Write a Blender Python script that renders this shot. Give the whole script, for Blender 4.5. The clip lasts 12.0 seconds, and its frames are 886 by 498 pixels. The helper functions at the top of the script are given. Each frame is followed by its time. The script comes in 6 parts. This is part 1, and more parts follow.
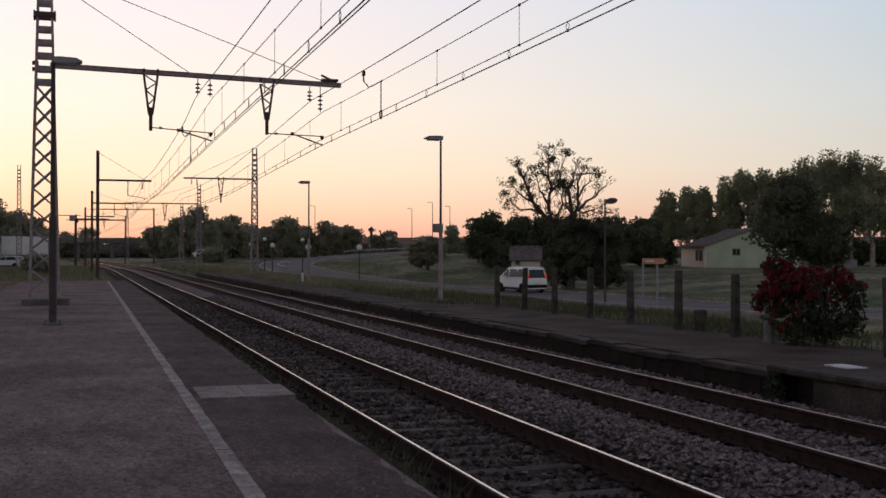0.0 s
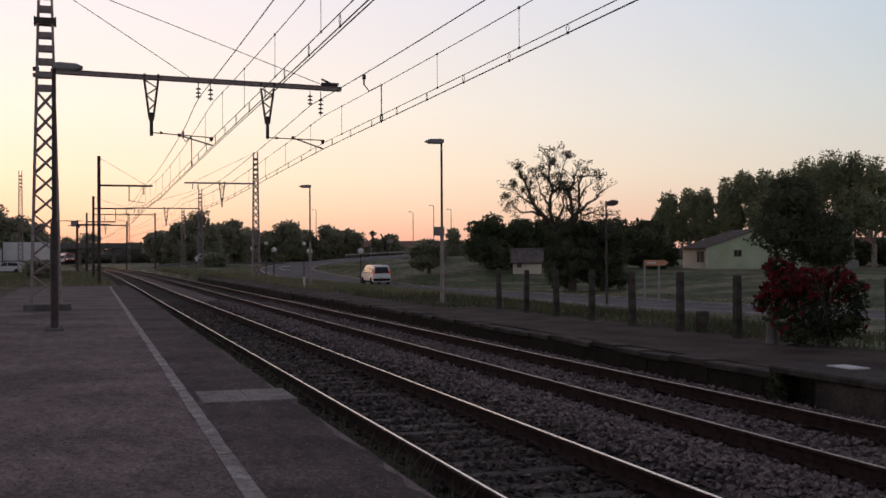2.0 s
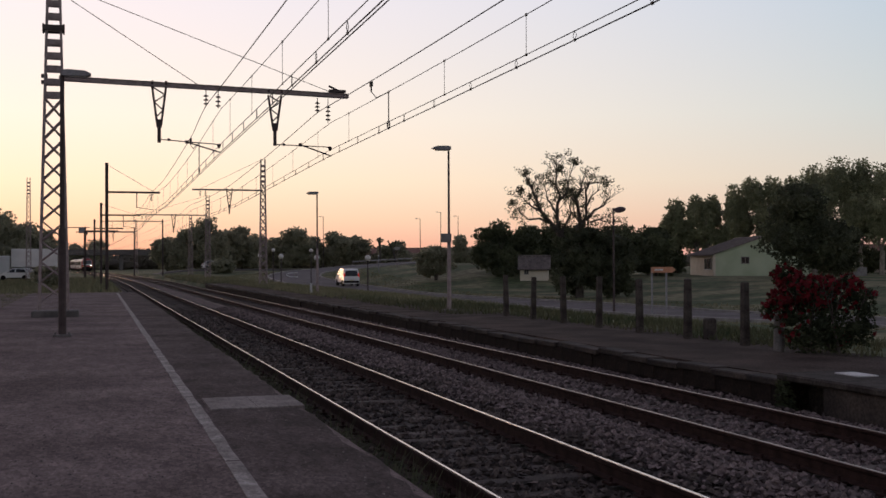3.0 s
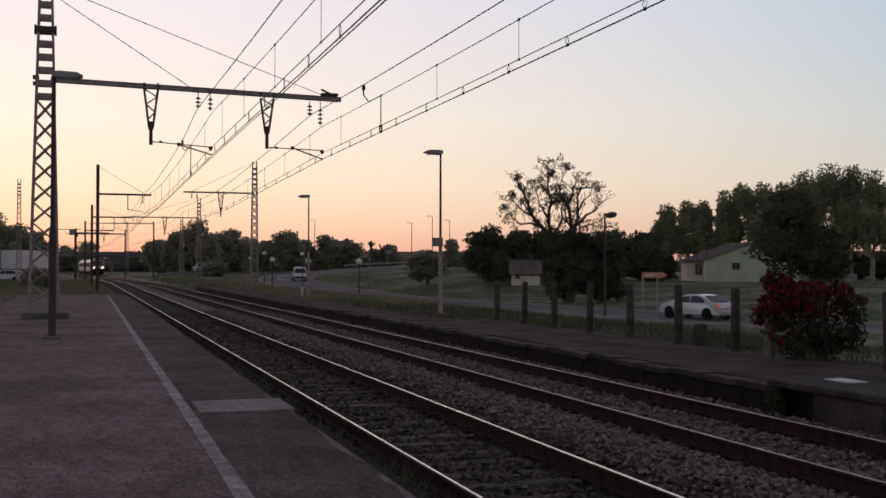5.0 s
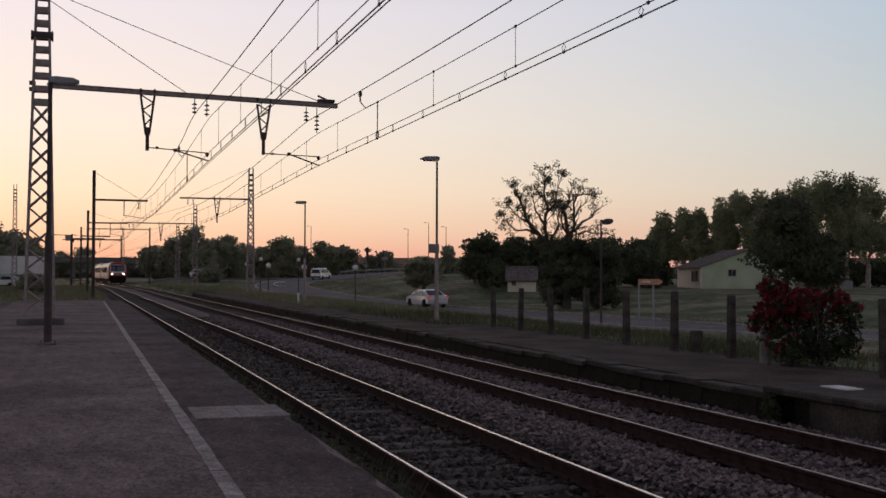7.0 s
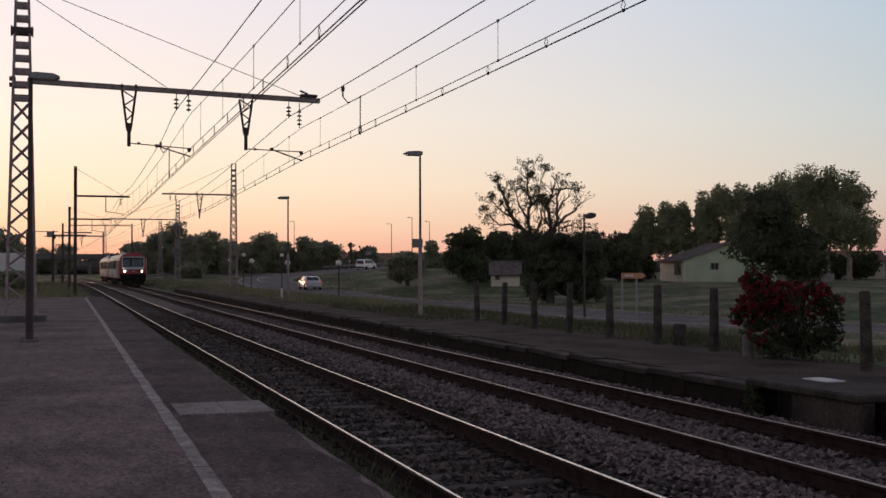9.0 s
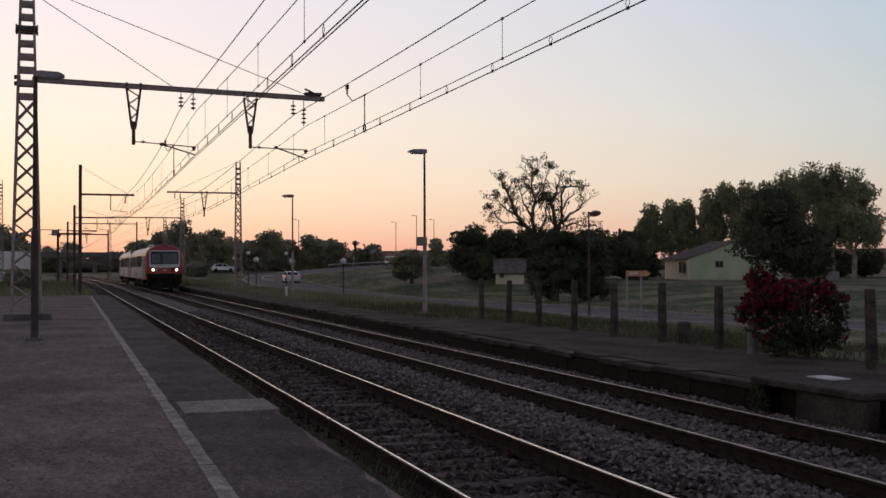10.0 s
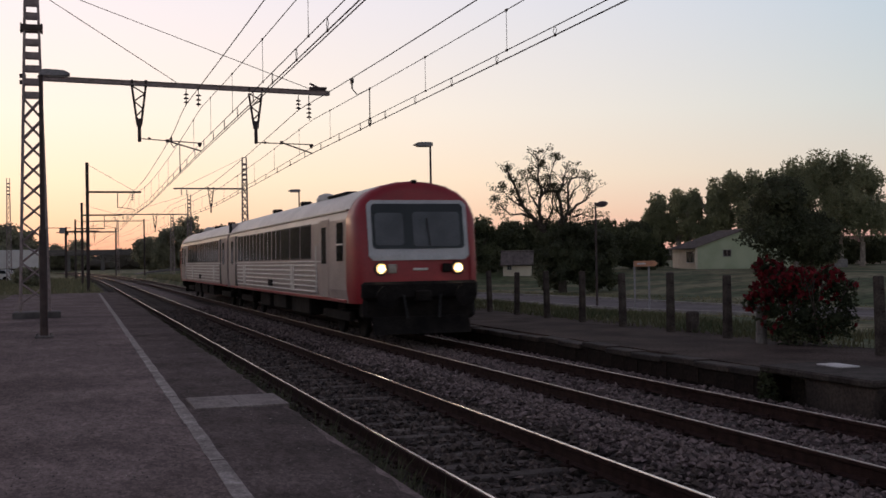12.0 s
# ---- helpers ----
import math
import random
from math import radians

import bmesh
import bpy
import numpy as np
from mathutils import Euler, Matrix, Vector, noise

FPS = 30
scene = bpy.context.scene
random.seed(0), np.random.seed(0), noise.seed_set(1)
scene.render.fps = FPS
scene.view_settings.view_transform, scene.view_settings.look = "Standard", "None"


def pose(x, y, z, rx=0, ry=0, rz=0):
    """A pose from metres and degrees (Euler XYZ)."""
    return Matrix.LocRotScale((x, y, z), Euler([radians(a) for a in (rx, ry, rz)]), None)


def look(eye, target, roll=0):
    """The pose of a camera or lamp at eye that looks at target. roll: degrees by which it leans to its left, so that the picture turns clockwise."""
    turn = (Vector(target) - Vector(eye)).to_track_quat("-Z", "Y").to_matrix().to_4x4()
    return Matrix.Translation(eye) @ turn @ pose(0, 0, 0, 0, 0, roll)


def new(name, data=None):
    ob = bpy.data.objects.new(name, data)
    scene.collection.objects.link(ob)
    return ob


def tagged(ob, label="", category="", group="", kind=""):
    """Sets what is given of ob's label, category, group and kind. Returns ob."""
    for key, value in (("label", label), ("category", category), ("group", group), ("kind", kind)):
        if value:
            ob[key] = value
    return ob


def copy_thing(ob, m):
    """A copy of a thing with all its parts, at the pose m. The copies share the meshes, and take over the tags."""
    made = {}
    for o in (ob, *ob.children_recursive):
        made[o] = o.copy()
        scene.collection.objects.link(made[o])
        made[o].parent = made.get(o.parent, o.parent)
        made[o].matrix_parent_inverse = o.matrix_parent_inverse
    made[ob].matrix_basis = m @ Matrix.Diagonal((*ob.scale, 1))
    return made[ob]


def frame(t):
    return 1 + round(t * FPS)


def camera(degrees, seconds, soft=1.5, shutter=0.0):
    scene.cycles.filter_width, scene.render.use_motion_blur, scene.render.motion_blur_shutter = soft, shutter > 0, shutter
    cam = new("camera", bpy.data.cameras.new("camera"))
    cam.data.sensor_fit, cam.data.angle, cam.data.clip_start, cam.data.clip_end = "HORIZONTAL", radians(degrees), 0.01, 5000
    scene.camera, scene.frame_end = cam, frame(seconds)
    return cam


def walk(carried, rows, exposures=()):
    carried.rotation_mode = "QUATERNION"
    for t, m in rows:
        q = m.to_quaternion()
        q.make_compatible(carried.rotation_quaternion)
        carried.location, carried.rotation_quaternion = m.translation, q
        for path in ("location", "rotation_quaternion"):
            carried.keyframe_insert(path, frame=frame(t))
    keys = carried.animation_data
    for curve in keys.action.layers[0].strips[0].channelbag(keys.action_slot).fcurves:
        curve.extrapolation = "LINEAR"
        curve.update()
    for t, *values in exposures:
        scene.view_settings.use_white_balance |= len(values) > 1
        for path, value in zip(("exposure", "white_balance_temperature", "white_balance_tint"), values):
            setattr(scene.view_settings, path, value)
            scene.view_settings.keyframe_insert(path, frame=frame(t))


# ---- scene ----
# ---- camera ----
EYE_Z = 1.801
cam = camera(43.403, 12.0, soft=1.55, shutter=0.15)
TURNS = [(0, 17.86, .23, -.05), (.5, 18.11, .10, .22), (1, 18.35, .12, .39), (1.5, 18.14, .26, .16), (2, 17.79, .39, .32),
         (2.5, 17.44, .58, .20), (3, 17.43, .74, .28), (5, 17.87, .95, -.06), (5.5, 17.98, 1.05, -.11), (6, 18.03, 1.14, -.20),
         (6.5, 18.06, 1.20, -.17), (7, 18.06, 1.28, -.16), (9, 18.91, 1.01, .13), (9.5, 18.95, .97, .08), (10, 18.68, .91, .17),
         (10.5, 18.54, .87, .48), (11, 18.50, .86, .51), (11.5, 18.45, .74, .86), (12, 18.31, .54, .95)]
walk(cam, [(t, pose(0, 0, EYE_Z, 90 + p, 0, -y) @ pose(0, 0, 0, 0, 0, -r)) for t, y, p, r in TURNS],
     exposures=[(0, .06, 6500, 12), (3, .03, 6500, 12), (5, -.02, 6500, 12), (7, -.10, 6500, 12), (9.5, -.02, 6500, 12), (11.5, -.02, 6500, 12), (12, .05, 6500, 12)])

# ---- sky and light ----
SUN_AZ = radians(-14)          # from the track's direction, towards the left


def srgb(r, g, b):
    return tuple((c / 255 / 12.92) if c < 10 else ((c / 255 + .055) / 1.055) ** 2.4 for c in (r, g, b)) + (1,)


def build_world():
    w = bpy.data.worlds.new("dusk_sky")
    scene.world = w
    w.use_nodes = True
    n, l = w.node_tree.nodes, w.node_tree.links
    n.clear()
    out, add = n.new("ShaderNodeOutputWorld"), n.new("ShaderNodeAddShader")
    sky = n.new("ShaderNodeTexSky")
    sky.sky_type, sky.sun_disc, sky.sun_elevation, sky.sun_rotation = "NISHITA", False, radians(1.5), SUN_AZ
    sky_bg, grad_bg = n.new("ShaderNodeBackground"), n.new("ShaderNodeBackground")
    sky_bg.inputs[1].default_value = 0.012
    l.new(sky.outputs[0], sky_bg.inputs[0])
    co, sep = n.new("ShaderNodeTexCoord"), n.new("ShaderNodeSeparateXYZ")
    l.new(co.outputs["Generated"], sep.inputs[0])

    def math_node(op, a, b=None):
        m = n.new("ShaderNodeMath")
        m.operation = op
        for i, v in enumerate((a, b)):
            if v is None:
                continue
            if isinstance(v, (int, float)):
                m.inputs[i].default_value = v
            else:
                l.new(v, m.inputs[i])
        return m.outputs[0]

    up = math_node("SQRT", math_node("MAXIMUM", sep.outputs[2], 0.0))
    flat = n.new("ShaderNodeVectorMath")
    flat.operation = "MULTIPLY"
    flat.inputs[1].default_value = (1, 1, 0)
    l.new(co.outputs["Generated"], flat.inputs[0])
    unit = n.new("ShaderNodeVectorMath")
    unit.operation = "NORMALIZE"
    l.new(flat.outputs[0], unit.inputs[0])
    dot = n.new("ShaderNodeVectorMath")
    dot.operation = "DOT_PRODUCT"
    dot.inputs[1].default_value = (math.sin(SUN_AZ), math.cos(SUN_AZ), 0)
    l.new(unit.outputs[0], dot.inputs[0])

    def ramp(stops):
        r = n.new("ShaderNodeValToRGB")
        e = r.color_ramp.elements
        while len(e) < len(stops):
            e.new(0.5)
        for el, (p, c) in zip(e, stops):
            el.position, el.color = p, srgb(*c)
        l.new(up, r.inputs[0])
        return r.outputs[0]

    sunward = ramp([(0, (244, 156, 130)), (.13, (255, 190, 158)), (.20, (260, 218, 182)), (.27, (264, 236, 204)), (.36, (262, 244, 226)), (.48, (250, 238, 240)), (.7, (160, 155, 174)), (1, (110, 107, 125))])
    away = ramp([(0, (206, 152, 152)), (.13, (213, 167, 158)), (.20, (214, 187, 173)), (.27, (212, 204, 192)), (.36, (202, 208, 206)), (.48, (186, 203, 216)), (.7, (139, 140, 160)), (1, (104, 103, 121))])
    near_sun = n.new("ShaderNodeMapRange")
    near_sun.inputs[1].default_value, near_sun.inputs[2].default_value = .57, 1.0
    l.new(dot.outputs["Value"], near_sun.inputs[0])
    mix = n.new("ShaderNodeMix")
    mix.data_type = "RGBA"
    l.new(near_sun.outputs[0], mix.inputs["Factor"])
    l.new(away, mix.inputs[6])
    l.new(sunward, mix.inputs[7])
    l.new(mix.outputs[2], grad_bg.inputs[0])
    dim = n.new("ShaderNodeMapRange")
    dim.inputs[1].default_value, dim.inputs[2].default_value, dim.inputs[3].default_value = -1.0, .5, .8
    l.new(dot.outputs["Value"], dim.inputs[0])
    l.new(dim.outputs[0], grad_bg.inputs[1])
    l.new(sky_bg.outputs[0], add.inputs[0])
    l.new(grad_bg.outputs[0], add.inputs[1])
    l.new(add.outputs[0], out.inputs[0])


build_world()
sun = new("sun", bpy.data.lights.new("sun", "SUN"))
sun.data.energy, sun.data.angle, sun.data.color = 0.15, radians(10), (1.0, .62, .38)
sun.matrix_world = look((0, 0, 50), (-50 * math.sin(SUN_AZ), -50 * math.cos(SUN_AZ), 50 - 50 * math.tan(radians(2.5))))

# ---- materials ----
MATS = {}


def material(name, a, b, rough=.85, metal=0.0, scale=6.0, fine=60.0, bump=.3, depth=.01, spread=0.0, glow=0.0, stops=(.35, .65), spec=.5, coat=0.0, island=0.0, mottle=0.0):
    """Two-tone surface: broad stains, fine grain, relief; spread varies it from piece to piece."""
    if name in MATS:
        return MATS[name]
    m = MATS[name] = bpy.data.materials.new(name)
    m.use_nodes = True
    n, l = m.node_tree.nodes, m.node_tree.links
    bs = n["Principled BSDF"]
    co = n.new("ShaderNodeTexCoord")
    big, small = n.new("ShaderNodeTexNoise"), n.new("ShaderNodeTexNoise")
    big.inputs["Scale"].default_value, big.inputs["Detail"].default_value = scale, 5
    small.inputs["Scale"].default_value, small.inputs["Detail"].default_value = fine, 3
    for t in (big, small):
        l.new(co.outputs["Object"], t.inputs["Vector"])
    r = n.new("ShaderNodeValToRGB")
    r.color_ramp.elements[0].position, r.color_ramp.elements[1].position = stops
    r.color_ramp.elements[0].color, r.color_ramp.elements[1].color = (*a, 1), (*b, 1)
    l.new(big.outputs[0], r.inputs[0])
    mul = n.new("ShaderNodeMix")
    mul.data_type, mul.blend_type = "RGBA", "MULTIPLY"
    mul.inputs["Factor"].default_value = 1.0
    g = n.new("ShaderNodeMapRange")
    g.inputs[1].default_value, g.inputs[2].default_value = .3, .7
    g.inputs[3].default_value, g.inputs[4].default_value = 1 - bump, 1 + bump
    l.new(small.outputs[0], g.inputs[0])
    value = g.outputs[0]
    if mottle:
        mid, cell = n.new("ShaderNodeTexNoise"), n.new("ShaderNodeTexVoronoi")
        mid.inputs["Scale"].default_value, mid.inputs["Detail"].default_value = 4.5, 6
        mid.inputs["Roughness"].default_value = .7
        cell.inputs["Scale"].default_value = 38
        lie = n.new("ShaderNodeMapping")
        lie.inputs["Scale"].default_value = (1, .38, 1)
        l.new(co.outputs["Object"], lie.inputs["Vector"])
        for t in (mid, cell):
            l.new(lie.outputs[0], t.inputs["Vector"])
        mr, cr = n.new("ShaderNodeMapRange"), n.new("ShaderNodeMapRange")
        mr.inputs[1].default_value, mr.inputs[2].default_value = .32, .68
        mr.inputs[3].default_value, mr.inputs[4].default_value = 1 - mottle, 1 + mottle
        cr.inputs[3].default_value, cr.inputs[4].default_value = 1 - mottle, 1 + mottle
        l.new(mid.outputs[0], mr.inputs[0])
        chan = n.new("ShaderNodeSeparateColor")
        l.new(cell.outputs["Color"], chan.inputs[0])
        l.new(chan.outputs[0], cr.inputs[0])
        for extra in (mr, cr):
            times = n.new("ShaderNodeMath")
            times.operation = "MULTIPLY"
            l.new(value, times.inputs[0])
            l.new(extra.outputs[0], times.inputs[1])
            value = times.outputs[0]
    if spread:
        info, v = n.new("ShaderNodeObjectInfo"), n.new("ShaderNodeMapRange")
        v.inputs[3].default_value, v.inputs[4].default_value = 1 - spread, 1 + spread
        l.new(info.outputs["Random"], v.inputs[0])
        both = n.new("ShaderNodeMath")
        both.operation = "MULTIPLY"
        l.new(value, both.inputs[0])
        l.new(v.outputs[0], both.inputs[1])
        value = both.outputs[0]
    if island:
        geo, v2 = n.new("ShaderNodeNewGeometry"), n.new("ShaderNodeMapRange")
        v2.inputs[3].default_value, v2.inputs[4].default_value = 1 - island, 1 + island * 1.5
        l.new(geo.outputs["Random Per Island"], v2.inputs[0])
        both2 = n.new("ShaderNodeMath")
        both2.operation = "MULTIPLY"
        l.new(value, both2.inputs[0])
        l.new(v2.outputs[0], both2.inputs[1])
        value = both2.outputs[0]
    l.new(r.outputs[0], mul.inputs[6])
    l.new(value, mul.inputs[7])
    l.new(mul.outputs[2], bs.inputs["Base Color"])
    bs.inputs["Roughness"].default_value, bs.inputs["Metallic"].default_value = rough, metal
    bs.inputs["Specular IOR Level"].default_value = spec
    bs.inputs["Coat Weight"].default_value = coat
    if depth:
        bm_ = n.new("ShaderNodeBump")
        bm_.inputs["Distance"].default_value, bm_.inputs["Strength"].default_value = depth, .7
        l.new(small.outputs[0], bm_.inputs["Height"])
        l.new(bm_.outputs[0], bs.inputs["Normal"])
    if glow:
        l.new(mul.outputs[2], bs.inputs["Emission Color"])
        bs.inputs["Emission Strength"].default_value = glow
    return m


def leaf_material(name, a, b, size=1.2, through_light=.35):
    """Leaves: tone by clump and by leaf, some light passing through."""
    m = material(name, a, b, rough=.7, scale=size, fine=9.0, bump=.35, depth=0, spec=.2)
    n, l = m.node_tree.nodes, m.node_tree.links
    bs, out = n["Principled BSDF"], n["Material Output"]
    tr, mixs = n.new("ShaderNodeBsdfTranslucent"), n.new("ShaderNodeMixShader")
    src = bs.inputs["Base Color"].links[0].from_socket
    l.new(src, tr.inputs[0])
    mixs.inputs[0].default_value = through_light
    l.new(bs.outputs[0], mixs.inputs[1])
    l.new(tr.outputs[0], mixs.inputs[2])
    l.new(mixs.outputs[0], out.inputs[0])
    return m


ASPHALT = material("worn_asphalt", (.118, .089, .084), (.200, .153, .146), rough=.95, scale=.55, fine=70, bump=.35, depth=.006, spec=.1, mottle=.27)
ROAD = material("road_asphalt", (.118, .105, .103), (.175, .158, .154), rough=.95, scale=.5, fine=40, bump=.2, spec=.08)
LINE_PAINT = material("worn_line_paint", (.155, .130, .121), (.330, .292, .273), scale=3.5, fine=60, bump=.3, depth=.004, mottle=.22)
SLAB = material("dull_slab_concrete", (.145, .118, .110), (.240, .205, .192), scale=2.5, fine=50, bump=.25, mottle=.2)
CONCRETE = material("weathered_concrete", (.085, .076, .072), (.15, .135, .128), scale=3, fine=40, bump=.25, spread=.2)
RAIL_PALE = material("pale_zinc_rail", (.26, .25, .26), (.36, .34, .35), rough=.5, metal=.4, depth=0)
PALE_CONCRETE = material("pale_concrete", (.16, .148, .142), (.26, .245, .235), scale=3, fine=50, bump=.2)
ASPHALT_EDGE = material("newer_edge_asphalt", (.066, .050, .047), (.124, .096, .091), rough=.95, scale=.7, fine=70, bump=.35, depth=.006, spec=.1, mottle=.30)
EARTH = material("dark_platform_earth", (.036, .026, .022), (.086, .064, .054), rough=.95, scale=.8, fine=24, bump=.5, depth=.02, spec=.10)
OLD_POST = material("dark_old_concrete", (.038, .031, .027), (.080, .066, .058), scale=4, fine=30, bump=.3, spread=.2, spec=.12)
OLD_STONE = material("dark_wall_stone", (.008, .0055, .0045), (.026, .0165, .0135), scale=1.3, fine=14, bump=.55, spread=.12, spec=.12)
CAP_STONE = material("platform_edge_stone", (.018, .013, .011), (.066, .048, .040), scale=1.1, fine=26, bump=.45, spread=.25, stops=(.4, .72), spec=.32)
RAIL_RUST = material("rusty_rail_steel", (.022, .0110, .0095), (.046, .023, .019), rough=.85, metal=.0, scale=8, fine=80, bump=.3, depth=.003, spec=.12)
RAIL_TOP = material("polished_rail_steel", (.52, .47, .455), (.64, .585, .565), rough=.26, metal=1.0, scale=4, fine=30, bump=.1, depth=0)
RAIL_TOP_DULL = material("dull_rail_steel", (.19, .16, .15), (.30, .26, .25), rough=.38, metal=1.0, scale=4, fine=30, bump=.15, depth=0)
SLEEPER = material("grey_sleeper", (.045, .037, .033), (.125, .105, .092), scale=3, fine=60, bump=.35, spread=.3, spec=.12)
BALLAST = material("pink_ballast", (.050, .034, .032), (.14, .100, .093), scale=9, fine=32, bump=.6, depth=.05, spec=.32)
STONES = material("pink_ballast_stone", (.088, .064, .060), (.165, .124, .116), scale=12, fine=60, bump=.3, depth=.006, island=.6, spec=.32)
STONES_OLD = material("dirty_ballast_stone", (.042, .031, .027), (.095, .072, .061), scale=12, fine=60, bump=.3, depth=.006, island=.7, spec=.32)
BALLAST_OLD = material("dirty_ballast", (.026, .020, .018), (.085, .068, .060), scale=9, fine=32, bump=.6, depth=.05, spec=.32)
GRASS = material("dry_grass_ground", (.062, .080, .037), (.172, .158, .092), scale=.16, fine=1.3, bump=.5, depth=.05, spec=.1, stops=(.42, .60))
# Dry grass tone, brightened and blued to carry midground haze and sunset glare.
BLADES = leaf_material("haze_paled_blades", (.118, .128, .068), (.250, .222, .135), .3)
MAST_STEEL = material("galvanised_mast_steel", (.24, .185, .18), (.35, .275, .265), rough=.65, metal=.2, scale=6, fine=50, bump=.2, depth=.002)
DARK_STEEL = material("dark_painted_steel", (.045, .03, .03), (.075, .052, .05), rough=.6, metal=.3, scale=5, fine=50, bump=.25, depth=.002)
WIRE = material("copper_wire", (.03, .026, .026), (.05, .043, .042), rough=.5, metal=.4, depth=0)
INSULATOR = material("brown_insulator", (.05, .03, .026), (.08, .05, .04), rough=.3, depth=0)
LAMP_GREY = material("grey_lamp_housing", (.20, .19, .20), (.28, .26, .27), rough=.5, scale=8, depth=0)
GLOBE = material("opal_globe", (.62, .58, .54), (.72, .68, .64), rough=.35, scale=4, depth=0)
BARK = material("grey_bark", (.055, .042, .035), (.10, .08, .065), scale=5, fine=30, bump=.4, depth=.03)
PLANE_BARK = material("pale_plane_bark", (.16, .13, .11), (.30, .25, .21), scale=3, fine=12, bump=.3, depth=.02)
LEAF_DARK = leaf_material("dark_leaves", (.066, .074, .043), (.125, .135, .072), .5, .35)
# Plane leaves much paler than the other trees': haze is included in the colour.
LEAF_PLANE = leaf_material("hazed_plane_leaves", (.25, .265, .16), (.39, .39, .24), .35, .55)
VERGE = leaf_material("verge_weeds", (.050, .064, .030), (.125, .118, .066), .3)
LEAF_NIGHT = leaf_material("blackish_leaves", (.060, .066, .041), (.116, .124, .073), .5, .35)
LEAF_ASH = leaf_material("grey_green_leaves", (.06, .062, .038), (.12, .118, .07), .6, .4)
LEAF_BUSH = leaf_material("bush_leaves", (.026, .034, .018), (.064, .072, .037), 3, .35)
FLOWER = leaf_material("red_blossom", (.085, .008, .011), (.20, .016, .022), 5, .3)
TRAIN_RED = material("train_red_paint", (.27, .010, .019), (.34, .015, .025), rough=.42, scale=1.2, fine=20, bump=.12, depth=0, coat=.12)
TRAIN_CREAM = material("train_cream_paint", (.34, .275, .245), (.44, .365, .33), rough=.45, scale=1.0, fine=14, bump=.12, depth=0, coat=.2)
TRAIN_ROOF = material("train_roof_paint", (.50, .46, .42), (.62, .57, .52), rough=.4, scale=.8, fine=10, bump=.12, depth=0)
TRAIN_SILVER = material("train_silver_rib", (.62, .60, .57), (.72, .70, .66), rough=.4, metal=.3, depth=0)
TRAIN_WHITE = material("train_white_paint", (.45, .45, .47), (.53, .53, .55), rough=.4, scale=2, depth=0)
UNDER = material("underframe_grime", (.008, .007, .007), (.020, .017, .016), rough=.85, scale=3, fine=30, bump=.3, spec=.12)
RUBBER = material("black_rubber", (.010, .010, .011), (.018, .018, .019), rough=.7, depth=0)
GLASS_DARK = material("dark_window_glass", (.012, .013, .016), (.02, .022, .026), rough=.12, scale=1, depth=0, spec=.35)
# Side glass: grey-brown base stands in for sky reflected in the panes.
TRAIN_GLASS = material("reflection_tinted_glass", (.050, .042, .040), (.085, .072, .068), rough=.10, scale=.6, fine=3, bump=.3, depth=0, spec=.6)
PANE_GREY = material("pane_reflection_grey", (.045, .048, .058), (.085, .09, .105), rough=.35, scale=1.5, depth=0)
HEADLIGHT = material("headlight_lens_lit", (1.0, .55, .20), (1.0, .62, .26), rough=.2, depth=0, glow=1.7)
BULB = material("headlight_bulb_lit", (1.0, .80, .62), (1.0, .84, .68), rough=.2, depth=0, glow=120)
LAMP_OFF = material("clear_lamp_glass", (.25, .22, .2), (.35, .32, .3), rough=.15, depth=0)
TAIL_RED = material("tail_lamp_red", (.30, .02, .02), (.40, .03, .03), rough=.2, depth=0)
TAIL_LIT = material("tail_lamp_lit", (.9, .06, .04), (1.0, .08, .05), rough=.2, depth=0, glow=.25)
CAR_WHITE = material("white_car_paint", (.66, .65, .64), (.74, .73, .72), rough=.28, scale=1, fine=20, bump=.05, depth=0, coat=.6)
CAR_SILVER = material("silver_car_paint", (.48, .48, .49), (.56, .56, .57), rough=.3, metal=.3, scale=1, fine=20, bump=.05, depth=0, coat=.6)
PLATE = material("plate_bar", (.45, .42, .25), (.55, .5, .3), depth=0)
RIM = material("alloy_rim", (.35, .35, .36), (.5, .5, .5), rough=.35, metal=.8, depth=0)
RENDER_GREEN = material("pale_green_render", (.40, .44, .29), (.48, .52, .36), scale=.6, fine=20, bump=.1)
RENDER_CREAM = material("cream_render", (.55, .47, .36), (.64, .56, .45), scale=1, fine=20, bump=.12)
RENDER_GREY = material("grey_stone_render", (.20, .18, .17), (.30, .27, .26), scale=1, fine=14, bump=.2)
ROOF_TILE = material("red_clay_tile", (.15, .07, .05), (.25, .13, .09), scale=2, fine=10, bump=.35, spread=.2)
ROOF_GREY = material("grey_brown_tile", (.10, .08, .072), (.17, .14, .125), scale=2, fine=10, bump=.35, spread=.2)
SHUTTER = material("dark_shutter_paint", (.030, .024, .022), (.05, .04, .036), rough=.6, depth=0)
# Sign panel: the orange light falling on it is put into the base colour.
SIGN_FACE = material("orange_lit_sign_face", (.50, .22, .12), (.60, .28, .16), rough=.5, depth=0)
SIGN_WHITE = material("white_sign_face", (.55, .52, .52), (.66, .62, .62), rough=.5, depth=0)
WHITE_PAINT = material("white_road_paint", (.50, .48, .47), (.66, .64, .62), scale=3, fine=30)
# Horizon wood lightened towards purple-brown: distance haze painted into the leaves.
FAR_WOOD = leaf_material("hazed_far_wood_leaves", (.10, .088, .07), (.16, .14, .105), .06, .4)
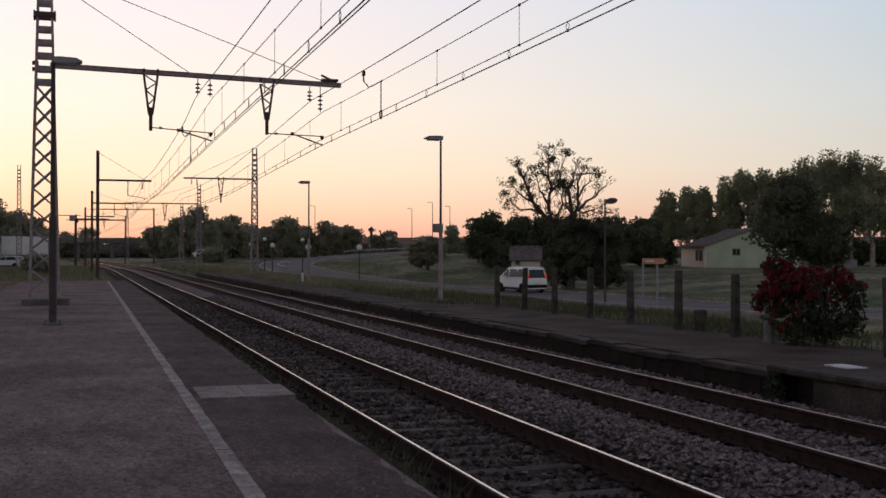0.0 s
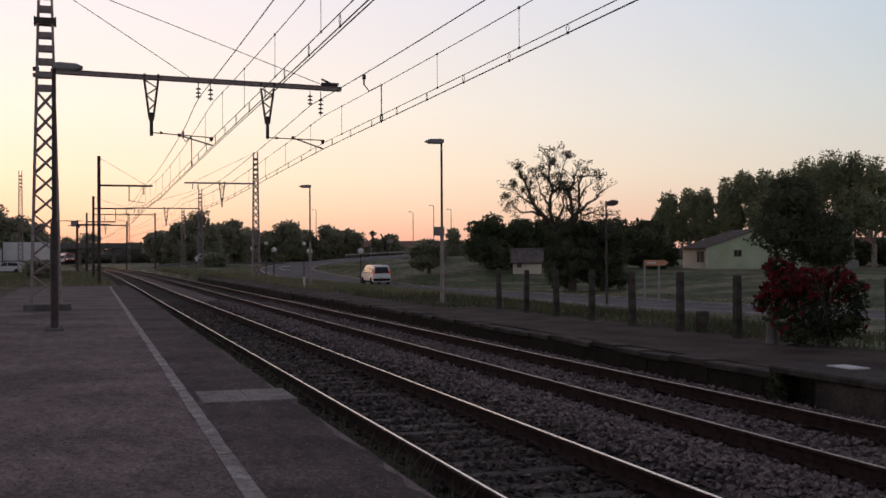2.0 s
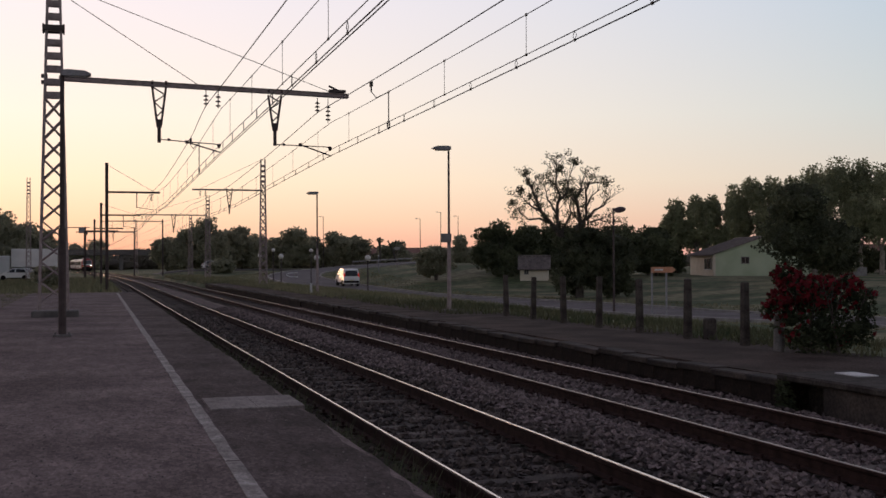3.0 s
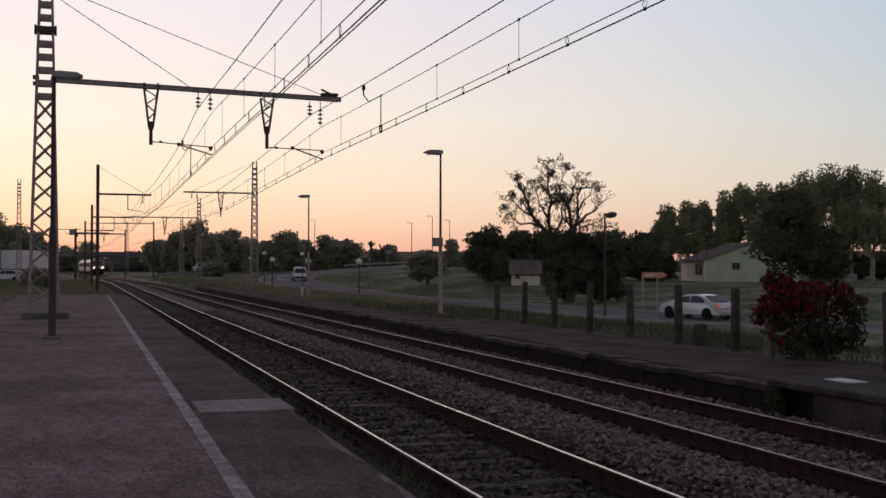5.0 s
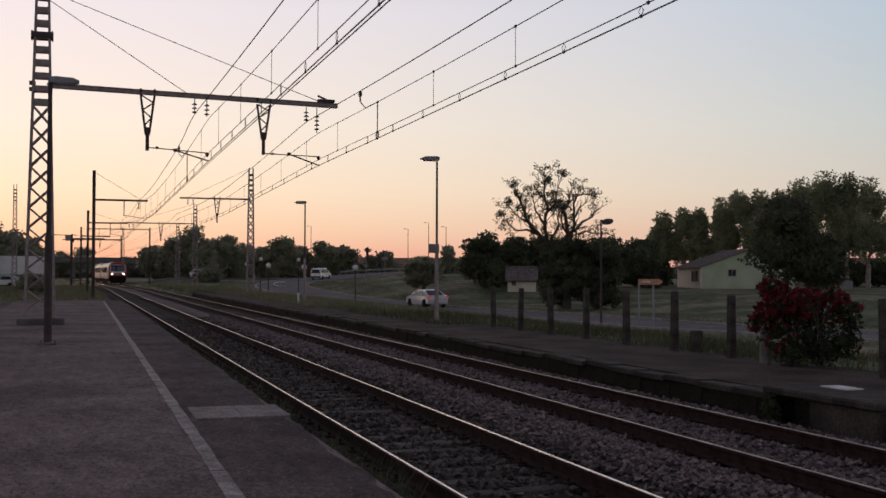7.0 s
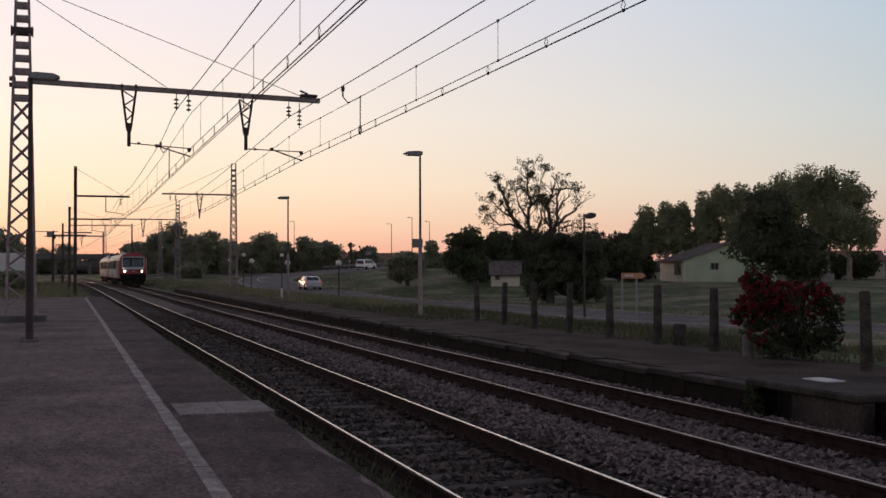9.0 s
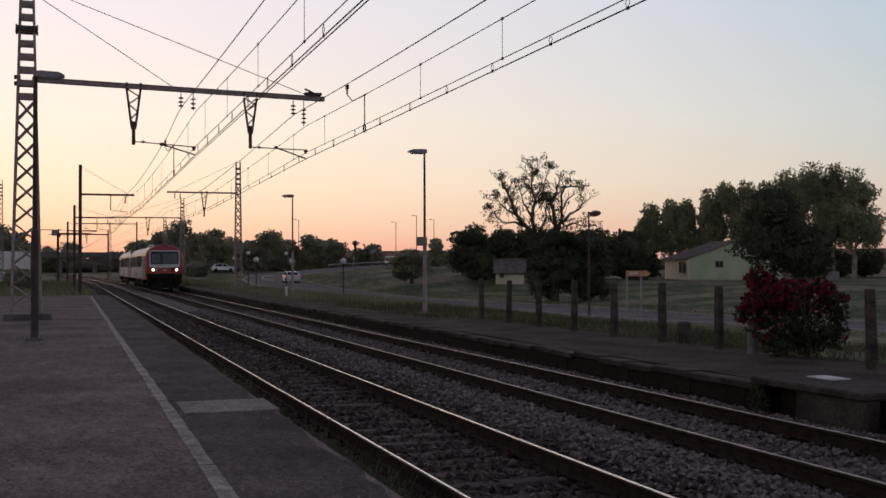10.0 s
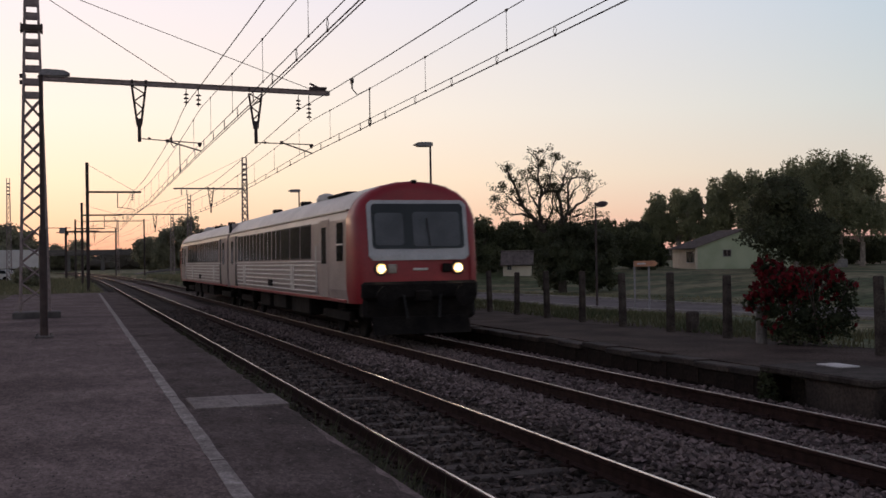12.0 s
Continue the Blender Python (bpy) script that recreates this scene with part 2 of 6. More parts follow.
# Leaf green paled: the haze over the far trees is put into this colour.
LEAF_HAZED = leaf_material("hazed_green_leaves", (.24, .238, .165), (.38, .36, .25), .4, .55)
GRIT = material("mixed_grit", (.05, .042, .038), (.17, .145, .13), scale=9, fine=60, depth=0, island=.6)
KERB = material("pale_kerb_stone", (.17, .15, .14), (.26, .235, .215), scale=2, fine=30, spread=.15)


# ---- mesh helpers ----
def mesh_of(bm, name, mat, smooth=False):
    me = bpy.data.meshes.new(name)
    bm.normal_update()
    bm.to_mesh(me)
    bm.free()
    me.materials.append(mat)
    if smooth:
        me.shade_smooth()
    return me


def part(name, bm, mat, parent=None, label="", smooth=False):
    ob = new(name, mesh_of(bm, name, mat, smooth))
    ob.parent = parent
    return tagged(ob, label)


def raw(name, verts, faces, mat, parent=None, smooth=False):
    me = bpy.data.meshes.new(name)
    me.from_pydata([tuple(v) for v in verts], [], [tuple(f) for f in faces])
    me.materials.append(mat)
    me.update()
    if smooth:
        me.shade_smooth()
    ob = new(name, me)
    ob.parent = parent
    return ob


def thing(name, label, category, group="", at=None):
    ob = tagged(new(name), label, category, group)
    ob.empty_display_size = .2
    if at is not None:
        ob.matrix_basis = at
    return ob


def box(bm, c, s, m=None, bevel=0.0):
    """A box of centre c and size s."""
    vs = bmesh.ops.create_cube(bm, size=1)["verts"]
    for v in vs:
        v.co = Vector((c[0] + v.co.x * s[0], c[1] + v.co.y * s[1], c[2] + v.co.z * s[2]))
        if m is not None:
            v.co = m @ v.co
    if bevel:
        es = list({e for v in vs for e in v.link_edges})
        bmesh.ops.bevel(bm, geom=es, offset=bevel, segments=1, affect="EDGES")
    return bm


def rod(bm, a, b, r, r2=None, n=6):
    """A round bar from a to b, tapering from r to r2."""
    a, b = Vector(a), Vector(b)
    q = (b - a).to_track_quat("Z", "Y").to_matrix()
    r2 = r if r2 is None else r2
    rings = []
    for p, rr in ((a, r), (b, r2)):
        rings.append([bm.verts.new(p + q @ Vector((rr * math.cos(2 * math.pi * i / n), rr * math.sin(2 * math.pi * i / n), 0))) for i in range(n)])
    for i in range(n):
        bm.faces.new((rings[0][i], rings[0][(i + 1) % n], rings[1][(i + 1) % n], rings[1][i]))
    bm.faces.new(rings[0][::-1])
    bm.faces.new(rings[1])
    return bm


def bar(bm, a, b, w):
    """A square bar from a to b."""
    return rod(bm, a, b, w * .71, n=4)


def lathe(bm, profile, axis_m, n=14):
    """Turns (radius, height) pairs about the local z axis of axis_m."""
    rings = [[bm.verts.new(axis_m @ Vector((r * math.cos(2 * math.pi * i / n), r * math.sin(2 * math.pi * i / n), h))) for i in range(n)] for r, h in profile]
    for p, q in zip(rings, rings[1:]):
        for i in range(n):
            bm.faces.new((p[i], p[(i + 1) % n], q[(i + 1) % n], q[i]))
    bm.faces.new(rings[0][::-1])
    bm.faces.new(rings[-1])
    return bm


def prism(bm, outline, x0, x1):
    """An outline of (y, z) pairs pushed from x0 to x1."""
    a = [bm.verts.new((x0, y, z)) for y, z in outline]
    b = [bm.verts.new((x1, y, z)) for y, z in outline]
    k = len(a)
    for i in range(k):
        bm.faces.new((a[i], a[(i + 1) % k], b[(i + 1) % k], b[i]))
    bm.faces.new(a[::-1])
    bm.faces.new(b)
    bmesh.ops.recalc_face_normals(bm, faces=bm.faces)
    return bm


def sweep(bm, section, path):
    """A closed section of (x, z) pairs swept along path points; x is across, z up."""
    rings = []
    for i, p in enumerate(path):
        a, b = Vector(path[max(i - 1, 0)]), Vector(path[min(i + 1, len(path) - 1)])
        d = (b - a).normalized()
        side = Vector((d.y, -d.x, 0)).normalized()
        rings.append([bm.verts.new(Vector(p) + side * x + Vector((0, 0, z))) for x, z in section])
    k = len(section)
    for r, s in zip(rings, rings[1:]):
        for i in range(k):
            bm.faces.new((r[i], r[(i + 1) % k], s[(i + 1) % k], s[i]))
    bm.faces.new(rings[0])
    bm.faces.new(rings[-1][::-1])
    bmesh.ops.recalc_face_normals(bm, faces=bm.faces)
    return bm


def grow_leaves(name, blobs, count, size, mat, parent, seed, core=.72, label=""):
    """A crown: leaves scattered through and round uneven blobs (x, y, z, rx, ry, rz), over a dense inner mass."""
    rng = np.random.default_rng(seed)
    vol = np.array([b[3] * b[4] * b[5] for b in blobs]) ** .67
    pick = rng.choice(len(blobs), count, p=vol / vol.sum())
    B = np.array(blobs)[pick]
    u = rng.normal(size=(count, 3))
    u /= np.linalg.norm(u, axis=1)[:, None]
    lump = 1 + .13 * np.sin(u[:, :1] * 5 + pick[:, None]) * np.cos(u[:, 1:2] * 6 + 2 * pick[:, None]) + .1 * np.sin(u[:, 2:] * 9 + pick[:, None])
    rad = np.where(rng.random((count, 1)) < .75, rng.uniform(.72, 1.1, (count, 1)), rng.uniform(.2, .8, (count, 1))) * lump
    c = B[:, :3] + u * rad * B[:, 3:]
    a = rng.normal(size=(count, 3))
    a /= np.linalg.norm(a, axis=1)[:, None]
    b = np.cross(a, rng.normal(size=(count, 3)))
    b /= np.linalg.norm(b, axis=1)[:, None]
    s = size * rng.uniform(.55, 1.35, (count, 1))
    v = np.stack([c - a * s, c + b * s * .55 + np.cross(a, b) * s * .2, c + a * s, c - b * s * .55 + np.cross(a, b) * s * .2], 1).reshape(-1, 3)
    f = np.arange(count * 4).reshape(-1, 4)
    verts, faces = v.tolist(), f.tolist()
    if core:
        for k, (x, y, z, rx, ry, rz) in enumerate(blobs):
            bm = bmesh.new()
            bmesh.ops.create_icosphere(bm, subdivisions=2, radius=1)
            base = len(verts)
            bm.verts.index_update()
            for w in bm.verts:
                q = core * (1 + .25 * noise.noise(w.co * 2.3 + Vector((seed + k, 0, 0))))
                verts.append((x + w.co.x * rx * q, y + w.co.y * ry * q, z + w.co.z * rz * q))
            faces += [[base + w.index for w in fc.verts] for fc in bm.faces]
            bm.free()
    return tagged(raw(name, verts, faces, mat, parent), label)


def branches(bm, a, d, length, r, depth, rng, tips, droop=0.0, spread=.55):
    """Limbs that fork and taper; the ends are added to tips."""
    a = Vector(a)
    p, steps = a, 3
    for i in range(steps):
        d = (d + Vector((rng.uniform(-.16, .16), rng.uniform(-.16, .16), rng.uniform(-.08, .14) - droop))).normalized()
        q = p + d * length / steps
        rod(bm, p, q, r * (1 - .18 * i), r * (1 - .18 * (i + 1)), n=5)
        p = q
    if depth == 0:
        tips.append(p)
        return
    for k in range(rng.choice((2, 3, 3))):
        nd = (d + Vector((rng.uniform(-1, 1), rng.uniform(-1, 1), rng.uniform(-.25, .7))) * spread).normalized()
        branches(bm, p, nd, length * rng.uniform(.6, .85), r * .5, depth - 1, rng, tips, droop, spread)

# ---- the lie of the land ----
TRACK_X = (3.723, 7.163)
RAIL_HALF = .7525
ROAD_LINE = [(66, -26, -1.3), (50, 8, -1.3), (44, 22, -1.3), (39.3, 42, -1.3), (33.2, 55.4, -1.2), (30.6, 65.0, -1.05), (27.4, 77.6, -.95), (25.6, 87, -.93), (24.4, 99, -.8), (24.0, 112, -.58), (24.2, 128, -.3),
             (25.3, 145, 0.0), (27.2, 156, .3), (31.0, 168, .62), (37.5, 177, 1.0), (46, 186, 1.5), (57, 196, 2.0), (75, 209, 2.6), (100, 222, 3.0)]
ROAD_HALF = 3.4


def bend(y):
    """How far the tracks have swung to the left at y."""
    return -max(0.0, y - 100) ** 2 / 5280


def track_point(x, y, z=0.0):
    return (x + bend(y), y, z)


def smooth_line(points, step=2.0):
    """Catmull-Rom points through a line."""
    p = [Vector(q) for q in points]
    p = [p[0] * 2 - p[1]] + p + [p[-1] * 2 - p[-2]]
    out = []
    for a, b, c, d in zip(p, p[1:], p[2:], p[3:]):
        k = max(2, int((c - b).length / step))
        for i in range(k):
            t = i / k
            out.append(.5 * ((2 * b) + (c - a) * t + (2 * a - 5 * b + 4 * c - d) * t * t + (3 * b - a - 3 * c + d) * t ** 3))
    return out + [p[-2]]


ROAD_PATH = smooth_line(ROAD_LINE)
ROAD_ARR = np.array([tuple(p) for p in ROAD_PATH])


def step01(a, b, v):
    t = np.clip((v - a) / (b - a), 0, 1)
    return t * t * (3 - 2 * t)


def ground_z(x, y):
    """Height of the ground sheet."""
    u = x - bend(y)
    if u < 9.0:
        z = .08 - .1 * step01(62, 80, y)
    else:
        low = -1.05 + 1.2 * step01(95, 160, y)
        z = .12 + (low - .12) * step01(13.0, 26.0, u)
        z += (1.15 - .9 * step01(95, 160, y)) * step01(38, 62, x)
        z += .85 * math.exp(-((y - 198) / 10) ** 2) * step01(8, 16, x) * (1 - step01(44, 54, x))
        z += 2.1 * math.exp(-((x - 43) / 11) ** 2 - ((y - 129) / 22) ** 2)
    if 1.7 < u < 9.3:
        z = -.62 if y < 64 else -.42
    d2 = (ROAD_ARR[:, 0] - x) ** 2 + (ROAD_ARR[:, 1] - y) ** 2
    i = int(d2.argmin())
    d = math.sqrt(d2[i])
    k = 1 - step01(ROAD_HALF + .8, ROAD_HALF + 6, d)
    z = z + (ROAD_ARR[i, 2] - .06 - z) * k
    if y > 230:
        z *= 1 - step01(230, 400, y)
    if not 1.7 < u < 9.3:
        z += .05 * noise.noise(Vector((x * .25, y * .25, 0)))
    return z


def build_ground():
    xs = [-2500, -1200, -500, -220, -110, -60, -35, -22, -14, -9, -6, -3, 0, 1.6, 1.9, 5, 9.1, 9.5, 11, 13] + list(np.arange(14, 62, 1.5)) + list(np.arange(62, 112, 4.0)) + [125, 150, 200, 320, 600, 1300, 2600]
    ys = [-1500, -400, -120, -50, -20, -8, 0] + list(np.arange(6, 100, 3.0)) + list(np.arange(100, 232, 2.5)) + [240, 255, 275, 300, 330, 370, 430, 520, 700, 1100, 2000, 3800]
    verts = [(x + (bend(y) if 1 < x < 10 and y < 500 else 0), y, 0) for y in ys for x in xs]
    verts = [(x, y, ground_z(x, y)) for x, y, _ in verts]
    k = len(xs)
    faces = [(j * k + i, j * k + i + 1, (j + 1) * k + i + 1, (j + 1) * k + i) for j in range(len(ys) - 1) for i in range(k - 1)]
    tagged(raw("ground", verts, faces, GRASS, smooth=True), "dry summer grass and earth beside the railway", "ground", kind="structure")


build_ground()


def ribbon(name, path, half, lift, mat, label, category, thick=.06):
    bm = sweep(bmesh.new(), [(-half, lift), (-half, lift - thick), (half, lift - thick), (half, lift)], path)
    return tagged(part(name, bm, mat), label, category, kind="structure")


ribbon("road", ROAD_PATH, ROAD_HALF, 0.0, ROAD, "grey asphalt road bending past the station", "road", .3)


def offset_line(path, off, lift=0.0):
    out = []
    for i, p in enumerate(path):
        d = (path[min(i + 1, len(path) - 1)] - path[max(i - 1, 0)]).normalized()
        out.append(p + Vector((d.y, -d.x, 0)) * off + Vector((0, 0, lift)))
    return out


SIDE_PATH = smooth_line([(x, 194.0 - .004 * (x - 26) ** 2, ground_z(x, 194.0) + .10) for x in (6, 14, 22, 30, 38, 45)], 2.0)
ribbon("side_road", SIDE_PATH, 2.3, 0.0, ROAD, "grey asphalt side road on the far bank", "road", .4)

# kerbs of the road
for off, a, b in ((ROAD_HALF + .1, 6, len(ROAD_PATH)), (-ROAD_HALF - .1, 20, len(ROAD_PATH))):
    bm = sweep(bmesh.new(), [(-.1, -.25), (.1, -.25), (.1, .10), (.07, .13), (-.07, .13), (-.1, .10)], offset_line(ROAD_PATH, off)[a:b])
    tagged(part("kerb", bm, KERB), "pale stone kerb along the road", "kerb", kind="structure")

# ---- the station platforms ----
def build_platforms():
    bm = bmesh.new()
    ys = list(np.arange(-6, 66.1, 2.0))
    sec = [(-9.0, .25), (-9.0, -.3), (2.14, -.3), (2.14, .03), (2.19, .06), (2.20, .20), (2.16, .238), (1.6, .25)]
    sweep(bm, sec, [(0, y, 0) for y in ys])
    strip = sweep(bmesh.new(), [(1.03, .252), (1.03, .2), (2.1, .2), (2.185, .23), (2.15, .242), (1.6, .252)], [(.0047 * (y - 7), y, 0) if y < 40 else (.155, y, 0) for y in np.arange(-6, 66.1, .35)])
    edge = random.Random(6)
    for v in strip.verts:
        if v.co.x > 2.0:
            v.co.x -= edge.uniform(0, .09)
    tagged(part("platform_strip", strip, ASPHALT_EDGE), "darker asphalt strip along the platform edge", "platform", kind="structure")
    tagged(part("platform_near", bm, ASPHALT), "worn dark asphalt platform with grit and patches", "platform", kind="structure")
    bm = bmesh.new()
    sweep(bm, [(9.27, .20), (9.27, -.3), (14.2, -.6), (14.2, -.2), (13.2, .13), (11.6, .2)], [(0, y, 0) for y in np.arange(-6, 96.1, 3.0)])
    tagged(part("platform_far", bm, EARTH), "dark earth and asphalt platform across the tracks", "platform", kind="structure")


build_platforms()


def build_edging():
    """Kerb stones along both platform edges, and the wall below them, stone by stone."""
    rng = random.Random(4)
    far = tagged(new("platform_wall"), "dark stone retaining wall with uneven cap stones", "wall", kind="structure")
    bm = box(bmesh.new(), (0, 0, 0), (.34, .997, .10), bevel=.018)
    cap = mesh_of(bm, "edge_stone", CAP_STONE)
    for i in range(96):
        if 10.4 < .5 + i < 13.4:
            continue
        ob = new("edge_stone", cap)
        ob.parent = far
        ob.matrix_basis = pose(9.16 + rng.uniform(-.05, .03), .5 + i, .150 + rng.uniform(-.035, .012), rng.uniform(-.8, .8), rng.uniform(-1.5, 2), rng.uniform(-1.4, 1.4))
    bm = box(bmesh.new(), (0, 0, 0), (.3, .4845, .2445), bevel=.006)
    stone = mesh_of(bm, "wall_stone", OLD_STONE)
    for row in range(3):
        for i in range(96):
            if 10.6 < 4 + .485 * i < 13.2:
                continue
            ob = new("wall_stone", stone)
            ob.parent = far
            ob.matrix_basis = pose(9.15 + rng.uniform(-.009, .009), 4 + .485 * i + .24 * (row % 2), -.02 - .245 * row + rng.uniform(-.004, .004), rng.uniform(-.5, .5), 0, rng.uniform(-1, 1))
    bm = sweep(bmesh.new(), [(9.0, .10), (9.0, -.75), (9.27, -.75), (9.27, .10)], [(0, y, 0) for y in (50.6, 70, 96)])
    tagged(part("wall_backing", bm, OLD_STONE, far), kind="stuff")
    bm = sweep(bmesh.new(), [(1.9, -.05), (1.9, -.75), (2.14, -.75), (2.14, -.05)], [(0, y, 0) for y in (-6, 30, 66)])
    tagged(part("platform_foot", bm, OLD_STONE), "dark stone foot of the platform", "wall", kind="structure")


def build_safety_line():
    rng = random.Random(8)
    line = tagged(new("platform_line"), "worn off-white safety line painted in stretches on the platform", "floor marking", kind="structure")
    y = 3.0
    for stretch in (2.5, 3.3, 4.4, 7.4, 8.0, 9.0, 9.0, 9.0, 8.0):
        bm = bmesh.new()
        k = int(stretch / .4)
        left, right = [], []
        for i in range(k + 1):
            yy = y + stretch * i / k
            x = 1.035 + .0038 * (yy - 7)
            left.append(bm.verts.new((x - .060 + rng.uniform(-.008, .008), yy, .2565)))
            right.append(bm.verts.new((x + .060 + rng.uniform(-.008, .008), yy, .2565)))
        for i in range(k):
            bm.faces.new((left[i], right[i], right[i + 1], left[i + 1]))
        ext = bmesh.ops.extrude_face_region(bm, geom=bm.faces[:])
        for v in ext["geom"]:
            if isinstance(v, bmesh.types.BMVert):
                v.co.z -= .006
        bmesh.ops.recalc_face_normals(bm, faces=bm.faces)
        part("paint_stretch", bm, LINE_PAINT, line)
        y += stretch + .05
    # concrete slab of the cable crossing
    slab = thing("cable_cover", "pale concrete cable cover slab set in the platform", "cover slab")
    for i in range(2):
        part("slab", box(bmesh.new(), (1.437 + .506 * i, 12.55, .242), (.504, 1.03, .05), bevel=.006), SLAB, slab)


# ---- the tracks ----
def build_tracks():
    rng = random.Random(2)
    half = [(.036, 0), (.036, -.028), (.011, -.045), (.009, -.125), (.068, -.142), (.068, -.152)]
    section = [(x, z - .004) for x, z in half] + [(-x, z - .004) for x, z in reversed(half)]
    ys = list(np.arange(-8, 110, 6.0)) + list(np.arange(110, 620, 10.0))
    tie = box(bmesh.new(), (0, 0, -.245), (2.55, .24, .13), bevel=.02)
    tie_mesh = mesh_of(tie, "sleeper", SLEEPER)
    chair = bmesh.new()
    for s in (-1, 1):
        box(chair, (s * RAIL_HALF, 0, -.152), (.30, .15, .022))
        for o in (-.1, .1):
            rod(chair, (s * RAIL_HALF + o, 0, -.15), (s * RAIL_HALF + o, 0, -.10), .016, n=6)
    chair_mesh = mesh_of(chair, "rail_chair", RAIL_RUST)
    for cx, word, top_mat, w in ((TRACK_X[0], "track with shiny rails over dirty ballast", RAIL_TOP, .0125), (TRACK_X[1], "track with dull rails over pinkish ballast", RAIL_TOP_DULL, .011)):
        top = [(-w, .002), (-w - .003, -.006), (w + .003, -.006), (w, .002)]
        tr = tagged(new("railway_track"), word, "railway track", "railway tracks", kind="structure")
        for s in (-1, 1):
            x = cx + s * RAIL_HALF
            rail = part("rail", sweep(bmesh.new(), section, [track_point(x, y) for y in ys]), RAIL_RUST, tr)
            part("running_surface", sweep(bmesh.new(), top, [track_point(x, y) for y in ys]), top_mat, rail, "polished steel rail head")
        y = -3.0
        while y < 86:
            ob = new("sleeper", tie_mesh)
            ob.parent = tr
            ob.matrix_basis = pose(cx + rng.uniform(-.03, .03), y + rng.uniform(-.03, .03), rng.uniform(-.028, .006), 0, rng.uniform(-1, 1), rng.uniform(-1.5, 1.5))
            if y < 40:
                ch = new("rail_chair", chair_mesh)
                ch.parent = tr
                ch.matrix_basis = pose(cx, y, 0)
            y += .6
        bm = bmesh.new()
        y = 86.0
        while y < 240:
            box(bm, (cx + bend(y), y, -.22), (2.55, .24, .13))
            y += .6
        tagged(part("far_sleeper_run", bm, SLEEPER, tr), kind="stuff")


def build_ballast():
    """Bed surfaces, and loose stones on them."""
    ys = list(np.arange(-8, 110, 3.0)) + list(np.arange(110, 620, 10.0))
    for name, x0, x1, mat, label in (("ballast_bed_near", 2.2, 5.2, BALLAST_OLD, "dark oily ballast under the near track"), ("ballast_bed_far", 5.2, 8.99, BALLAST, "pinkish crushed stone ballast")):
        k = 14
        verts, faces = [], []
        for y in ys:
            for i in range(k):
                x = x0 + (x1 - x0) * i / (k - 1)
                z = -.215 + .085 * math.exp(-((x - 5.62) / .42) ** 2) + .03 * math.exp(-((x - 8.5) / .35) ** 2) + .025 * noise.noise(Vector((x * 2.2, y * 1.6, 0)))
                if x < 2.6:
                    z -= .12
                verts.append((x + bend(y), y, z))
        for j in range(len(ys) - 1):
            for i in range(k - 1):
                faces.append((j * k + i, j * k + i + 1, (j + 1) * k + i + 1, (j + 1) * k + i))
        tagged(raw(name, verts, faces, mat, smooth=True), label, "ballast", kind="structure")
    rng = np.random.default_rng(5)
    oct_v = np.array([(1, 0, 0), (-1, 0, 0), (0, 1, 0), (0, -1, 0), (0, 0, 1), (0, 0, -1)], float)
    oct_f = np.array([(0, 2, 4), (2, 1, 4), (1, 3, 4), (3, 0, 4), (2, 0, 5), (1, 2, 5), (3, 1, 5), (0, 3, 5)])
    for name, x0, x1, mat, dens, label in (("ballast_stones_near", 2.3, 5.5, STONES_OLD, 1.15, "dirty grey loose ballast stones"), ("ballast_stones_far", 4.9, 8.9, STONES, 1.75, "pinkish loose crushed ballast stones")):
        vs, fs, base = [], [], 0
        for ya, yb, per, size in ((5, 14, 190, .036), (14, 26, 150, .042), (26, 50, 70, .05)):
            n = int((x1 - x0) * (yb - ya) * per * dens)
            x, y = rng.uniform(x0, x1, n), rng.uniform(ya, yb, n)
            z = -.205 + .085 * np.exp(-((x - 5.62) / .42) ** 2) + .03 * np.exp(-((x - 8.5) / .35) ** 2) + rng.uniform(-.02, .04, n)
            ok = np.ones(n, bool)
            for cx in TRACK_X:
                for s in (-1, 1):
                    ok &= np.abs(x - cx - s * RAIL_HALF) > .09
                tie_hit = (np.abs(x - cx) < 1.25) & (np.abs(((y + 3.0 + .3) % .6) - .3) < .12)
                ok &= ~(tie_hit & (rng.random(n) < (.66 if x1 < 5.6 else .4)))
            ragged = 5.16 + .12 * np.sin(y * 2.3) + .09 * np.sin(y * 5.1 + 1) + rng.normal(0, .06, n)
            ok &= (x < ragged) if x1 < 5.6 else (x > ragged)
            x, y, z = x[ok], y[ok], z[ok]
            n = len(x)
            sc = size * rng.uniform(.6, 1.4, (n, 1, 3)) * np.array([1, 1, .75])
            th = rng.uniform(0, 6.28, n)
            v = oct_v[None] * sc + rng.uniform(-.42, .42, (n, 6, 3)) * size
            c, s_ = np.cos(th)[:, None], np.sin(th)[:, None]
            v = np.stack([v[..., 0] * c - v[..., 1] * s_ + x[:, None], v[..., 0] * s_ + v[..., 1] * c + y[:, None], v[..., 2] + z[:, None]], -1)
            vs.append(v.reshape(-1, 3))
            fs.append((oct_f[None] + (np.arange(n) * 6)[:, None, None] + base).reshape(-1, 3))
            base += n * 6
        tagged(raw(name, np.concatenate(vs).tolist(), np.concatenate(fs).tolist(), mat), label, "gravel", kind="stuff")


